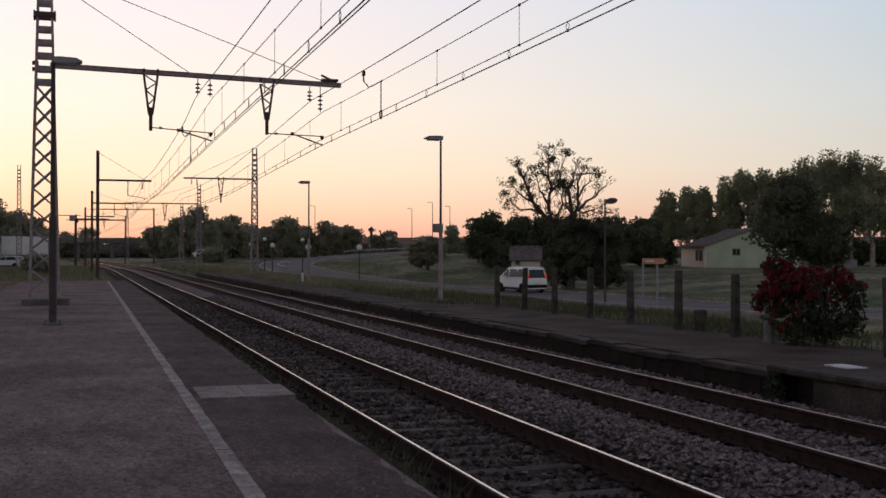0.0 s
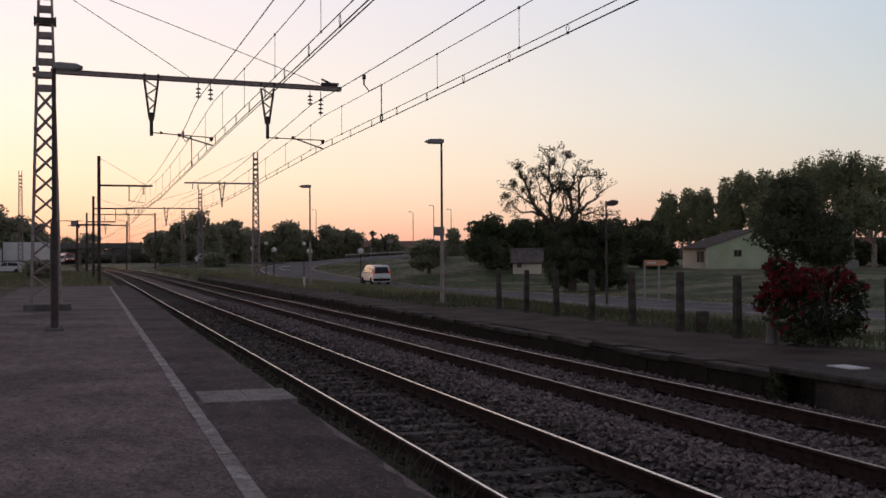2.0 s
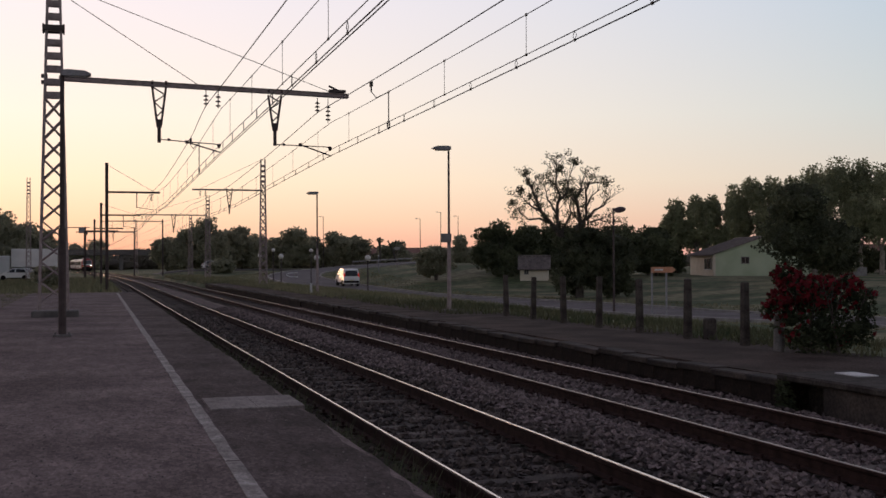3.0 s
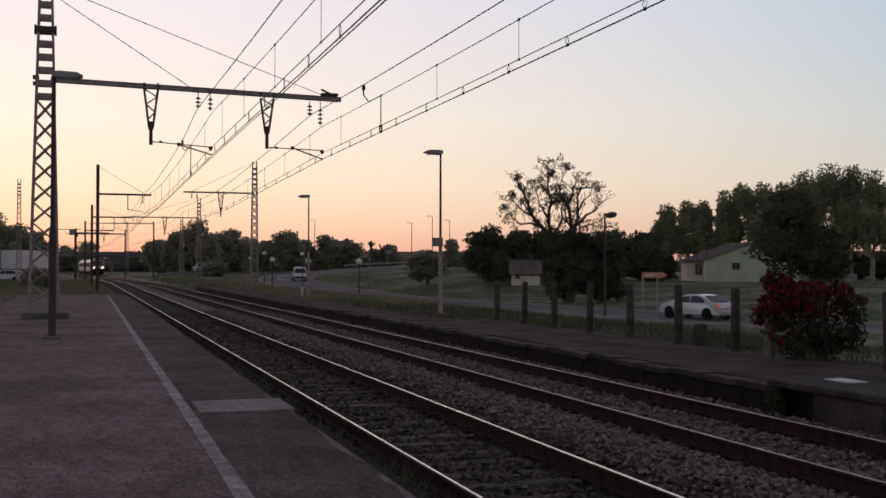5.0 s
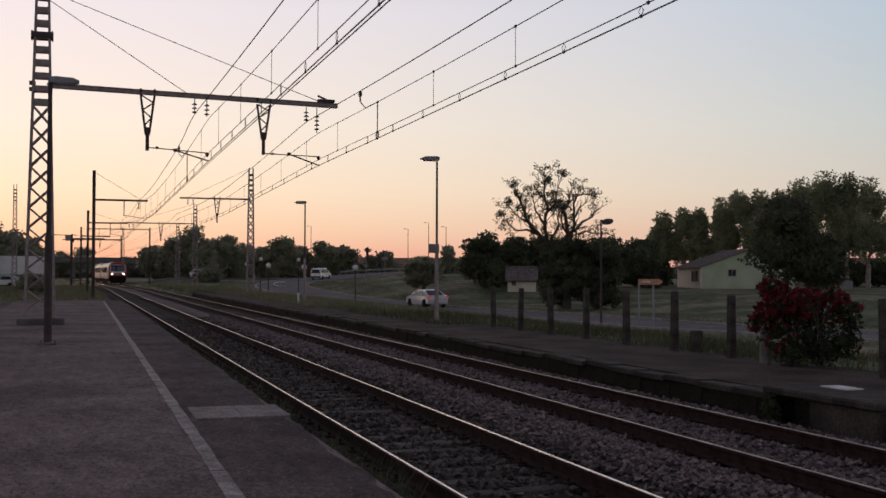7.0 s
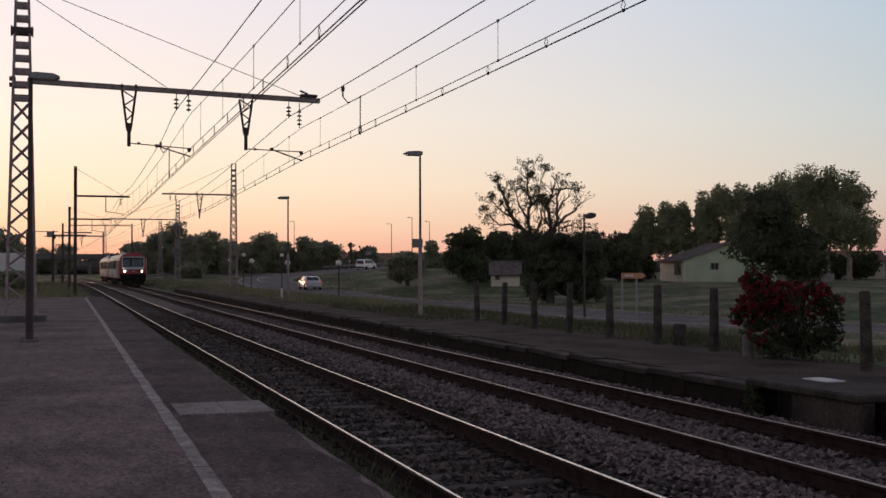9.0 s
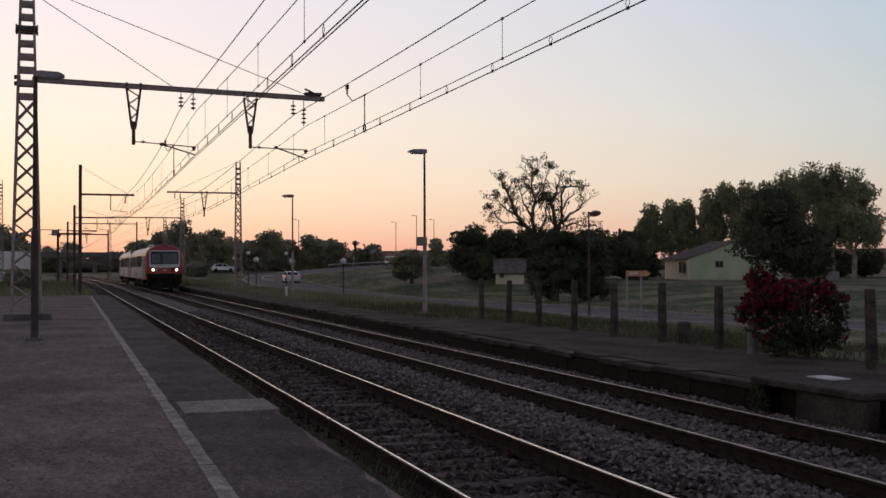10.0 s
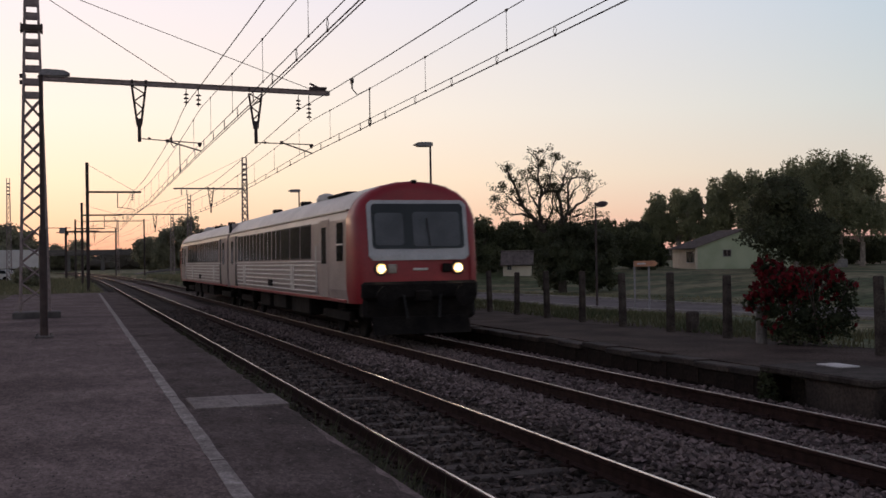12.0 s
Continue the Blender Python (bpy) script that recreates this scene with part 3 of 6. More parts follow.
def build_loose_stones():
    """The nearest ballast stones, each on its own."""
    rng = random.Random(71)
    bed = tagged(new("loose_ballast"), "loose pinkish ballast stones lying between the tracks", "ballast", kind="structure")
    kinds = []
    for k in range(6):
        bm = bmesh.new()
        bmesh.ops.create_icosphere(bm, subdivisions=1, radius=.027)
        for v in bm.verts:
            v.co = Vector((v.co.x * rng.uniform(.7, 1.35), v.co.y * rng.uniform(.7, 1.35), v.co.z * rng.uniform(.4, 1.0)))
        kinds.append(mesh_of(bm, "stone", STONES))
    for k in range(290):
        x, y = rng.uniform(5.0, 6.2), rng.uniform(7.5, 16)
        z = -.180 + .085 * math.exp(-((x - 5.62) / .42) ** 2) + rng.uniform(-.01, .02)
        ob = new("stone", kinds[k % 6])
        ob.parent = bed
        ob.matrix_basis = pose(x, y, z, rng.uniform(-25, 25), rng.uniform(-25, 25), rng.uniform(0, 360))


build_tracks()
build_ballast()
build_loose_stones()
build_safety_line()


# ---- masts, booms and wires ----
def lattice(parent, x, y, z0, z1, w0, w1, solid_from, step=.62):
    """A four-legged lattice mast: crossed laces below, batten plates above solid_from."""
    def corner(z, sx, sy):
        w = w0 + (w1 - w0) * (z - z0) / (z1 - z0)
        return Vector((x + sx * w / 2, y + sy * w * .4, z))
    for sx in (-1, 1):
        for sy in (-1, 1):
            part("leg", bar(bmesh.new(), corner(z0, sx, sy), corner(z1, sx, sy), .064), MAST_STEEL, parent)
    z = z0 + .25
    bm = bmesh.new()
    while z < z1 - .3:
        if z < solid_from:
            for sy in (-1, 1):
                bar(bm, corner(z, -1, sy), corner(z + step, 1, sy), .034)
                bar(bm, corner(z, 1, sy), corner(z + step, -1, sy), .034)
            for sx in (-1, 1):
                bar(bm, corner(z, sx, -1), corner(z + step, sx, 1), .04)
            z += step
        else:
            a, b = corner(z + .1, -1, 0), corner(z + .1, 1, 0)
            for sy in (-1, 1):
                c = corner(z + .1, 0, sy)
                part("batten_plate", box(bmesh.new(), (x, c.y, z + .1), ((b - a).x + .05, .012, .17)), MAST_STEEL, parent)
            z += .40
    tagged(part("lacing", bm, MAST_STEEL, parent), kind="stuff")


def insulator(parent, x, y, z_top, z_bot, discs=3):
    bm = bmesh.new()
    rod(bm, (x, y, z_top), (x, y, z_bot), .014)
    part("hanger_rod", bm, WIRE, parent)
    span = (z_top - z_bot)
    bm = bmesh.new()
    for k in range(discs):
        zc = z_top - span * (.35 + .5 * k / max(1, discs - 1))
        lathe(bm, [(.03, .03), (.085, -.005), (.085, -.02), (.03, -.035)], Matrix.Translation((x, y, zc)), 10)
    part("insulator", bm, INSULATOR, parent)


def bracket(parent, x, y, z_top, z_bot, width=.42):
    """The V-shaped laced hanger below a boom, with its drop tube."""
    bm = bmesh.new()
    zj = z_bot + .55
    for s in (-1, 1):
        bar(bm, (x + s * width / 2, y, z_top), (x + s * .06, y, zj), .05)
        box(bm, (x + s * width / 2, y, z_top + .12), (.07, .2, .12))
    k = 5
    for i in range(k):
        s = 1 if i % 2 else -1
        t0, t1 = i / k, (i + 1) / k
        xa = x + s * (width / 2 + (.06 - width / 2) * t0)
        xb = x - s * (width / 2 + (.06 - width / 2) * t1)
        bar(bm, (xa, y, z_top + (zj - z_top) * t0), (xb, y, z_top + (zj - z_top) * t1), .03)
    part("hanger_frame", bm, DARK_STEEL, parent)
    bm = bmesh.new()
    rod(bm, (x, y, zj + .12), (x, y, z_bot), .055, n=8)
    box(bm, (x, y, zj + .05), (.16, .14, .24))
    part("drop_tube", bm, DARK_STEEL, parent)


def steady_arm(parent, x0, x1, y, z0, z1, zc):
    """Registration tube from a drop tube to beyond the wire, and the steady arm down to it."""
    bm = bmesh.new()
    rod(bm, (x0, y, z0), (x1, y, z1), .018)
    lathe(bm, [(.02, 0), (.05, .02), (.02, .10)], Matrix.Translation((x0 + .25, y, z0)) @ pose(0, 0, 0, 0, 90, 0), 8)
    lathe(bm, [(.03, -.09), (.075, .03), (.03, .05)], Matrix.Translation((x1, y, z1 - .03)), 8)
    part("registration_tube", bm, DARK_STEEL, parent)
    bm = bmesh.new()
    xm = x0 + (x1 - x0) * .46
    rod(bm, (xm, y, z1 + .05), (x1 + .04, y, zc), .024)
    box(bm, (xm, y, z1 + .05), (.10, .08, .10))
    part("steady_arm", bm, DARK_STEEL, parent)


def boom(parent, x0, x1, y, z0, z1, depth=.125):
    m = Matrix.Translation((x0, y, z0)) @ Matrix.Rotation(math.atan2(z0 - z1, x1 - x0), 4, "Y")
    ln = math.hypot(x1 - x0, z1 - z0)
    bm = bmesh.new()
    for sy in (-1, 1):
        box(bm, (ln / 2, sy * .08, 0), (ln, .012, depth), m)
        for sz in (-1, 1):
            box(bm, (ln / 2, sy * .10, sz * depth / 2), (ln, .05, .012), m)
    for i in range(int(ln)):
        box(bm, (.5 + i, 0, 0), (.06, .17, .05), m)
    return part("boom", bm, MAST_STEEL, parent)


def build_main_mast():
    y = 35.8
    m = thing("catenary_mast", "tall grey lattice steel mast with a boom over both tracks", "catenary mast", "catenary masts")
    lattice(m, -1.15, y, .42, 11.2, .84, .30, 6.4)
    part("footing", box(bmesh.new(), (-1.1, y, .33), (1.35, 1.1, .22), bevel=.03), CONCRETE, m)
    boom(m, -1.0, 8.0, y, 7.50, 7.31)
    bm = bmesh.new()
    box(bm, (-1.15, y, 9.0), (.62, .5, .16))
    box(bm, (-1.45, y, 9.0), (.05, .3, .26))
    box(bm, (-.86, y, 9.0), (.05, .3, .26))
    part("collar", bm, DARK_STEEL, m)
    for z in (7.55, 7.36):
        part("clamp", box(bmesh.new(), (-1.42, y, z), (.18, .22, .10)), DARK_STEEL, m)
    bm = bmesh.new()
    prism(bm, [(y - .1, 7.42), (y + .1, 7.42), (y + .1, 7.50), (y - .1, 7.50)], 7.35, 7.9)
    rod(bm, (7.85, y, 7.40), (7.35, y, 7.62), .035)
    part("boom_tip", bm, DARK_STEEL, m)
    for x in (1.96, 5.58):
        bracket(m, x, y, 7.36 if x < 4 else 7.24, 5.62)
    for x, zt, zb in ((3.40, 7.32, 6.82), (3.78, 7.32, 6.76), (6.97, 7.22, 6.74), (7.32, 7.22, 6.40)):
        insulator(m, x, y, zt, zb, 3 if x < 7.2 else 4)
    steady_arm(m, 1.96, 3.80, y, 5.72, 5.61, 5.36)
    steady_arm(m, 5.58, 7.38, y, 5.66, 5.62, 5.33)
    for a, b in (((-1.1, y, 10.2), (3.15, y, 7.48)), ((-1.1, y, 10.42), (7.6, y, 7.36))):
        part("stay_wire", rod(bmesh.new(), a, b, .012, n=5), WIRE, m)


def build_tube_mast(x, y, z0, top, z_boom, x_end, name_label, drop=True):
    """A plain joist mast with a light boom and one stay."""
    m = thing("catenary_mast", name_label, "catenary mast", "catenary masts")
    bm = bmesh.new()
    box(bm, (x, y, (z0 + top) / 2), (.02, .2, top - z0))
    for s in (-1, 1):
        box(bm, (x, y + s * .09, (z0 + top) / 2), (.2, .02, top - z0))
    box(bm, (x, y, z0 + .06), (.36, .36, .12))
    part("post", bm, DARK_STEEL, m)
    bm = bmesh.new()
    bar(bm, (x, y, z_boom), (x_end, y, z_boom), .09)
    part("boom", bm, DARK_STEEL, m)
    sgn = 1 if x_end > x else -1
    part("stay_wire", rod(bmesh.new(), (x, y, top - .1), (x_end - sgn * .4, y, z_boom + .05), .012, n=5), WIRE, m)
    if drop:
        xi = x_end - sgn * .55
        insulator(m, xi, y, z_boom, z_boom - .55)
        part("steady_arm", rod(bmesh.new(), (xi - sgn * .9, y, z_boom - .95), (xi + .1, y, z_boom - 1.1), .02), DARK_STEEL, m)
        part("drop_tube", rod(bmesh.new(), (xi - sgn * .9, y, z_boom), (xi - sgn * .9, y, z_boom - 1.0), .03), DARK_STEEL, m)
    return m


def build_lattice_mast(x, y, z0, top, z_boom, x_end, w0=.55, w1=.3):
    m = thing("catenary_mast", "grey lattice steel catenary mast with a side boom", "catenary mast", "catenary masts")
    lattice(m, x, y, z0 + .1, top, w0, w1, top - 1.9, .55)
    part("footing", box(bmesh.new(), (x, y, z0 + .05), (.9, .9, .34), bevel=.03), CONCRETE, m)
    if x_end is not None:
        boom(m, x, x_end, y, z_boom, z_boom, .10)
        xb = x_end + (x - x_end) * .52
        bracket(m, xb, y, z_boom - .05, z_boom - 1.85)
        insulator(m, x_end + .6, y, z_boom, z_boom - .5)
        insulator(m, x_end + 1.0, y, z_boom, z_boom - .5)
        part("stay_wire", rod(bmesh.new(), (x, y, top), (x_end + .5, y, z_boom), .012, n=5), WIRE, m)
    return m


build_main_mast()
build_tube_mast(.80, 73.5, .0, 8.27, 6.42, 4.08, "dark slim steel mast with a single boom")
build_lattice_mast(12.6, 86.9, .1, 10.0, 7.55, 7.2)
build_lattice_mast(11.5, 119.5, .1, 9.1, 7.0, 4.2)
build_lattice_mast(12.2, 150.0, .0, 8.3, 6.9, None)
build_tube_mast(.62, 100, -.1, 7.15, 6.1, 3.9, "dark slim steel mast with a single boom")
build_tube_mast(.1, 130, -.1, 6.9, 5.9, 3.2, "dark slim steel mast with a single boom", False)
build_tube_mast(-1.0, 150, -.1, 6.75, 6.2, 3.0, "dark slim steel mast with a single boom", False)
build_tube_mast(9.9, 172, -.1, 8.6, 8.3, 1.2, "dark slim steel mast with a long boom")
build_tube_mast(6.9, 205, -.1, 8.4, 7.6, -3.0, "dark slim steel mast with a long boom", False)
build_lattice_mast(7.6, 215, -.1, 10.2, 8.0, -1.0)
build_lattice_mast(-6.9, 132, .0, 11.6, 7.0, None)


def wire(name, pts, r, parent):
    """A hanging wire as one tapering tube chain."""
    bm = bmesh.new()
    n = 5
    rings = []
    for i, p in enumerate(pts):
        a, b = Vector(pts[max(i - 1, 0)]), Vector(pts[min(i + 1, len(pts) - 1)])
        q = (b - a).to_track_quat("Z", "Y").to_matrix()
        rings.append([bm.verts.new(Vector(p) + q @ Vector((r * math.cos(2 * math.pi * k / n), r * math.sin(2 * math.pi * k / n), 0))) for k in range(n)])
    for s, t in zip(rings, rings[1:]):
        for k in range(n):
            bm.faces.new((s[k], s[(k + 1) % n], t[(k + 1) % n], t[k]))
    return part(name, bm, WIRE, parent)


def catenary(cx, supports, z_main, z_aux, z_mid, z_con, main_dx, label, main_low, aux_low, dx):
    """One track's overhead line: feeder, messenger, auxiliary and contact wires with droppers."""
    line = thing("overhead_line", label, "overhead wires", "overhead lines")
    ys = list(np.arange(-14, 100, 1.5)) + list(np.arange(100, 330, 6.0))

    def sag(y, depth):
        for a, b in zip(supports, supports[1:]):
            if a <= y <= b:
                t = (y - a) / (b - a)
                return -4 * depth * t * (1 - t)
        return 0.0

    def stag(y):
        for i, (a, b) in enumerate(zip(supports, supports[1:])):
            if a <= y <= b:
                s = .14 if i % 2 else -.14
                return s * (1 - 2 * (y - a) / (b - a))
        return 0.0
    def fall(y):
        return -.018 * min(max(y - 36.0, 0.0), 24.0)
    main = lambda y: track_point(cx + main_dx + (.1 * float(step01(36, 43, y)) if cx < 5 else 0), y, z_main + sag(y, main_low) + fall(y))
    aux = lambda y: track_point(cx + dx + stag(y), y, z_aux + sag(y, aux_low) + fall(y))
    mid = lambda y: track_point(cx + dx + stag(y), y, z_mid + sag(y, .06) + fall(y))
    con = lambda y: track_point(cx + dx + stag(y), y, z_con + fall(y))
    wire("feeder", [main(y) for y in ys], .0125, line)
    wire("messenger", [aux(y) for y in ys], .0095, line)
    wire("auxiliary_wire", [mid(y) for y in ys], .0095, line)
    wire("contact_wire", [con(y) for y in ys], .012, line)
    if cx < 5:
        wire("contact_wire", [tuple(Vector(con(y)) + Vector((.075, 0, .004))) for y in ys], .011, line)
    y = -11.1
    while y < 130:
        bm = rod(bmesh.new(), aux(y), mid(y), .0055, n=4)
        box(bm, tuple(aux(y)), (.03, .07, .045))
        box(bm, tuple(mid(y)), (.03, .06, .04))
        part("dropper", bm, WIRE, line)
        y += 4.9
    y = supports[0] + 1.0
    while y < 100:
        bm = bmesh.new()
        foot, head = Vector(con(y)), Vector(mid(y))
        for o in (-.07, .07):
            rod(bm, head, (foot + head) / 2 + Vector((0, o, 0)), .006, n=4)
            rod(bm, (foot + head) / 2 + Vector((0, o, 0)), foot, .006, n=4)
        box(bm, tuple(foot), (.03, .05, .04))
        part("short_dropper", bm, WIRE, line)
        y += 2.6
    return main, aux, mid, con, line


A1 = catenary(TRACK_X[0], (-18, 35.8, 73.5, 100, 130, 172, 215, 260, 330), 6.84, 6.72, 5.62, 5.36, -.32, "copper overhead line with droppers above the near track", .2, .36, -.02)
A2 = catenary(TRACK_X[1], (-16, 35.8, 86.9, 119.5, 172, 215, 260, 330), 6.75, 6.42, 5.54, 5.34, -.19, "copper overhead line with droppers above the far track", .29, .25, .1)


def build_jumper(line, y):
    """A loop of cable that bridges feeder, messenger and contact wire."""
    main, aux, mid, con, parent = line
    a, b, c = Vector(main(y + .3)), Vector(aux(y)), Vector(con(y))
    bm = bmesh.new()
    rod(bm, a, a - Vector((0, 0, .28)), .022)
    box(bm, tuple(a - Vector((0, 0, .08))), (.07, .12, .12))
    pts = [a - Vector((0, 0, .28)), a * .7 + b * .3 - Vector((0, 0, .36)), a * .3 + b * .7 - Vector((0, 0, .16)), b]
    for p, q in zip(pts, pts[1:]):
        rod(bm, p, q, .014)
    rod(bm, b, Vector(mid(y)) + Vector((0, 0, .05)), .011)
    for i in range(8):
        p = [c + Vector((0, .11 * math.cos(t), .09 + .11 * math.sin(t))) for t in (i * .785, (i + 1) * .785)]
        rod(bm, p[0], p[1], .02)
    part("jumper_cable", bm, WIRE, parent)


build_jumper(A2, 28.15)
build_jumper(A1, 42.6)


# ---- lamps ----
def head_lamp(parent, x, y, z, length, sgn=-1):
    """A flat lantern head that tapers towards its tip."""
    bm = bmesh.new()
    out = [(0, 0), (length * .75, .0), (length, .03), (length, .06), (length * .8, .12), (length * .2, .135), (0, .115)]
    a = [bm.verts.new((x + sgn * p, y - .14, z + q)) for p, q in out]
    b = [bm.verts.new((x + sgn * p, y + .14, z + q)) for p, q in out]
    k = len(out)
    for i in range(k):
        bm.faces.new((a[i], a[(i + 1) % k], b[(i + 1) % k], b[i]))
    bm.faces.new(a)
    bm.faces.new(b[::-1])
    bmesh.ops.recalc_face_normals(bm, faces=bm.faces)
    head = part("lantern", bm, LAMP_GREY, parent)
    part("diffuser", box(bmesh.new(), (x + sgn * length * .5, y, z - .012), (length * .7, .2, .03), bevel=.008), LAMP_OFF, head)


def platform_lamp(x, y, z0, top, sgn, thick=.07, plate=None, length=.62):
    m = thing("platform_lamp", "dark steel platform lamp post with a flat grey lantern", "lamp post", "platform lamps")
    part("base_plate", box(bmesh.new(), (x, y, z0 + .02), (.42, .42, .06), bevel=.01), CONCRETE, m)
    bm = bmesh.new()
    rod(bm, (x, y, z0 + (top - z0) * .45), (x, y, top), thick * .62, thick * .5, 10)
    part("upper_post", bm, DARK_STEEL, m)
    # Paler steel below paints how light the post looks against dark ground.
    part("lower_post", rod(bmesh.new(), (x, y, z0), (x, y, z0 + (top - z0) * .45), thick * 1.1, thick * .95, 10), MAST_STEEL, m, "thicker lower post, greyed as it looks against the dark background")
    head_lamp(m, x - sgn * .05, y, top - .05, length, sgn)
    if plate:
        part("name_plate", box(bmesh.new(), (x - .12, y - .08, plate), (.36, .03, .30), bevel=.005), RENDER_GREY, m, "small greyish plate")
    return m


def near_lamp():
    m = thing("platform_lamp", "tall dark steel lamp post with a large grey lantern", "lamp post", "platform lamps")
    x, y = -.65, 25.6
    bm = bmesh.new()
    box(bm, (x, y, .275), (.38, .38, .05), bevel=.01)
    for a in (-1, 1):
        for b in (-1, 1):
            rod(bm, (x + a * .14, y + b * .14, .27), (x + a * .14, y + b * .14, .34), .02)
    part("base_plate", bm, CONCRETE, m)
    bm = bmesh.new()
    rod(bm, (x, y, .26), (x, y, 2.6), .085, .08, 12)
    rod(bm, (x, y, 2.6), (x, y, 5.98), .055, .045, 12)
    part("post", bm, DARK_STEEL, m)
    head_lamp(m, x - .02, y, 5.93, .62, 1)


near_lamp()
platform_lamp(11.5, 35.95, .2, 5.7, -1, .07, 2.66)
platform_lamp(11.45, 59.0, .2, 5.6, -1)


# ---- railcar ----
def loft(bm, rings, close=True):
    vs = [[bm.verts.new(p) for p in r] for r in rings]
    k = len(vs[0])
    for a, b in zip(vs, vs[1:]):
        for i in range(k if close else k - 1):
            bm.faces.new((a[i], a[(i + 1) % k], b[(i + 1) % k], b[i]))
    return vs


SIDE = [(1.37, .86), (1.42, 1.15), (1.425, 1.6), (1.42, 2.05), (1.408, 2.74), (1.34, 2.95)]
ROOFLINE = [(1.34, 2.95), (1.24, 3.13), (1.02, 3.32), (.72, 3.46), (.36, 3.54), (0, 3.565)]


def build_train():
    train = thing("railcar", "red and cream two-car diesel railcar with lit headlights running in", "train")
    length, joint = 42.3, 21.15

    def section(y, k=1.0, drop=0.0):
        right = SIDE + ROOFLINE[1:]
        pts = [(x * k, y, z - drop * max(0, z - 2.4)) for x, z in right]
        return pts + [(-x, yy, z) for x, yy, z in pts[-2::-1]]

    for end in (0, 1):
        def place(y):
            return y if end == 0 else length - y

        def m3(p):
            return (p[0], place(p[1]), p[2])
        sfx = "front" if end == 0 else "rear"
        # body shell
        bm = bmesh.new()
        side = SIDE
        for s in (-1, 1):
            loft(bm, [[m3((s * x, y, z)) for x, z in side] for y in (.95, 10.0, 20.85)], False)
        loft(bm, [[m3((x, 20.85, z)) for x, z in SIDE + ROOFLINE[1:]] + [m3((-x, 20.85, z)) for x, z in (SIDE + ROOFLINE[1:])[-2::-1]], [m3((x * .9, 20.86, z)) for x, z in SIDE + ROOFLINE[1:]] + [m3((-x * .9, 20.86, z)) for x, z in (SIDE + ROOFLINE[1:])[-2::-1]]])
        box(bm, m3((0, 10.9, .88)), (2.7, 19.9, .06))
        box(bm, m3((0, 20.8, 2.1)), (2.55, .06, 2.5))
        bmesh.ops.recalc_face_normals(bm, faces=bm.faces)
        body = part("body_" + sfx, bm, TRAIN_CREAM, train, "cream body side")
        # roof
        bm = bmesh.new()
        rl = ROOFLINE + [(-x, z) for x, z in ROOFLINE[-2::-1]]
        loft(bm, [[m3((x, y, z)) for x, z in rl] for y in (.8, 8, 15, 20.85)], False)
        bmesh.ops.recalc_face_normals(bm, faces=bm.faces)
        roof = part("roof_" + sfx, bm, TRAIN_ROOF, train, "dull cream roof", True)
        for s in (-1, 1):
            part("gutter", box(bmesh.new(), m3((s * 1.365, 10.9, 2.95)), (.05, 19.9, .035)), TRAIN_SILVER, roof)
        for y, w, h in ((10.2, .35, .10), (15.2, .35, .10)):
            part("roof_vent", box(bmesh.new(), m3((-.45, y, 3.5 + h / 2)), (.3, w, h + .06), bevel=.03), UNDER, roof)
        bm = bmesh.new()
        box(bm, m3((-.62, 4.4, 3.475)), (.4, 2.2, .07), bevel=.02)
        part("exhaust_grille", bm, UNDER, roof)
        bm = bmesh.new()
        lathe(bm, [(.30, -.1), (.30, .06), (.23, .18), (.08, .23)], Matrix.Translation(m3((-.5, 7.0, 3.45))), 14)
        part("roof_dome", bm, TRAIN_ROOF, roof)
        # side windows
        for s in (-1, 1):
            def tilt(z):
                return 1.422 if z < 2.05 else 1.422 - (z - 2.05) * .016

            def pane(y0, y1, z0, z1, name, mat, out=.012, parent=body):
                bm = bmesh.new()
                rr = [(y0, z0), (y1, z0), (y1, z1), (y0, z1)]
                o = [bm.verts.new(m3((s * (tilt(z) + out), y, z))) for y, z in rr]
                i = [bm.verts.new(m3((s * (tilt(z) - .05), y, z))) for y, z in rr]
                bm.faces.new(o)
                for k in range(4):
                    bm.faces.new((o[k], o[(k + 1) % 4], i[(k + 1) % 4], i[k]))
                bmesh.ops.recalc_face_normals(bm, faces=bm.faces)
                return part(name, bm, mat, parent)
            for k in range(9):
                y0 = 4.85 + k * 1.5
                pane(y0 - .04, y0 + 1.36, 1.86, 2.76, "window_seal", RUBBER, .006)
                pane(y0, y0 + 1.32, 1.90, 2.72, "window", TRAIN_GLASS, .012)
                if k > 2:
                    pane(y0 + 1.35, y0 + 1.47, 1.86, 2.76, "window_pillar", TRAIN_CREAM, .016)
                    pane(y0 + .62, y0 + .68, 1.90, 2.72, "window_bar", TRAIN_SILVER, .015)
            pane(2.75, 3.75, .95, 2.80, "door", TRAIN_CREAM, .010)
            pane(3.0, 3.5, 1.75, 2.62, "door_window", TRAIN_GLASS, .016)
            pane(1.25, 1.85, 1.80, 2.68, "cab_window", GLASS_DARK, .014)
            pane(1.22, 1.88, 2.16, 2.20, "cab_window_bar", TRAIN_SILVER, .020)
            pane(18.6, 19.0, .95, 2.80, "door", RUBBER, .010)
            pane(19.3, 20.3, .95, 2.80, "door", TRAIN_CREAM, .010)
            pane(19.5, 20.1, 1.75, 2.62, "door_window", TRAIN_GLASS, .016)
            for k in range(6):
                z = 1.04 + k * .132
                bm = bmesh.new()
                box(bm, m3((s * 1.428, 11.2, z)), (.03, 14.3, .045), bevel=.012)
                part("side_rib", bm, TRAIN_SILVER, body)
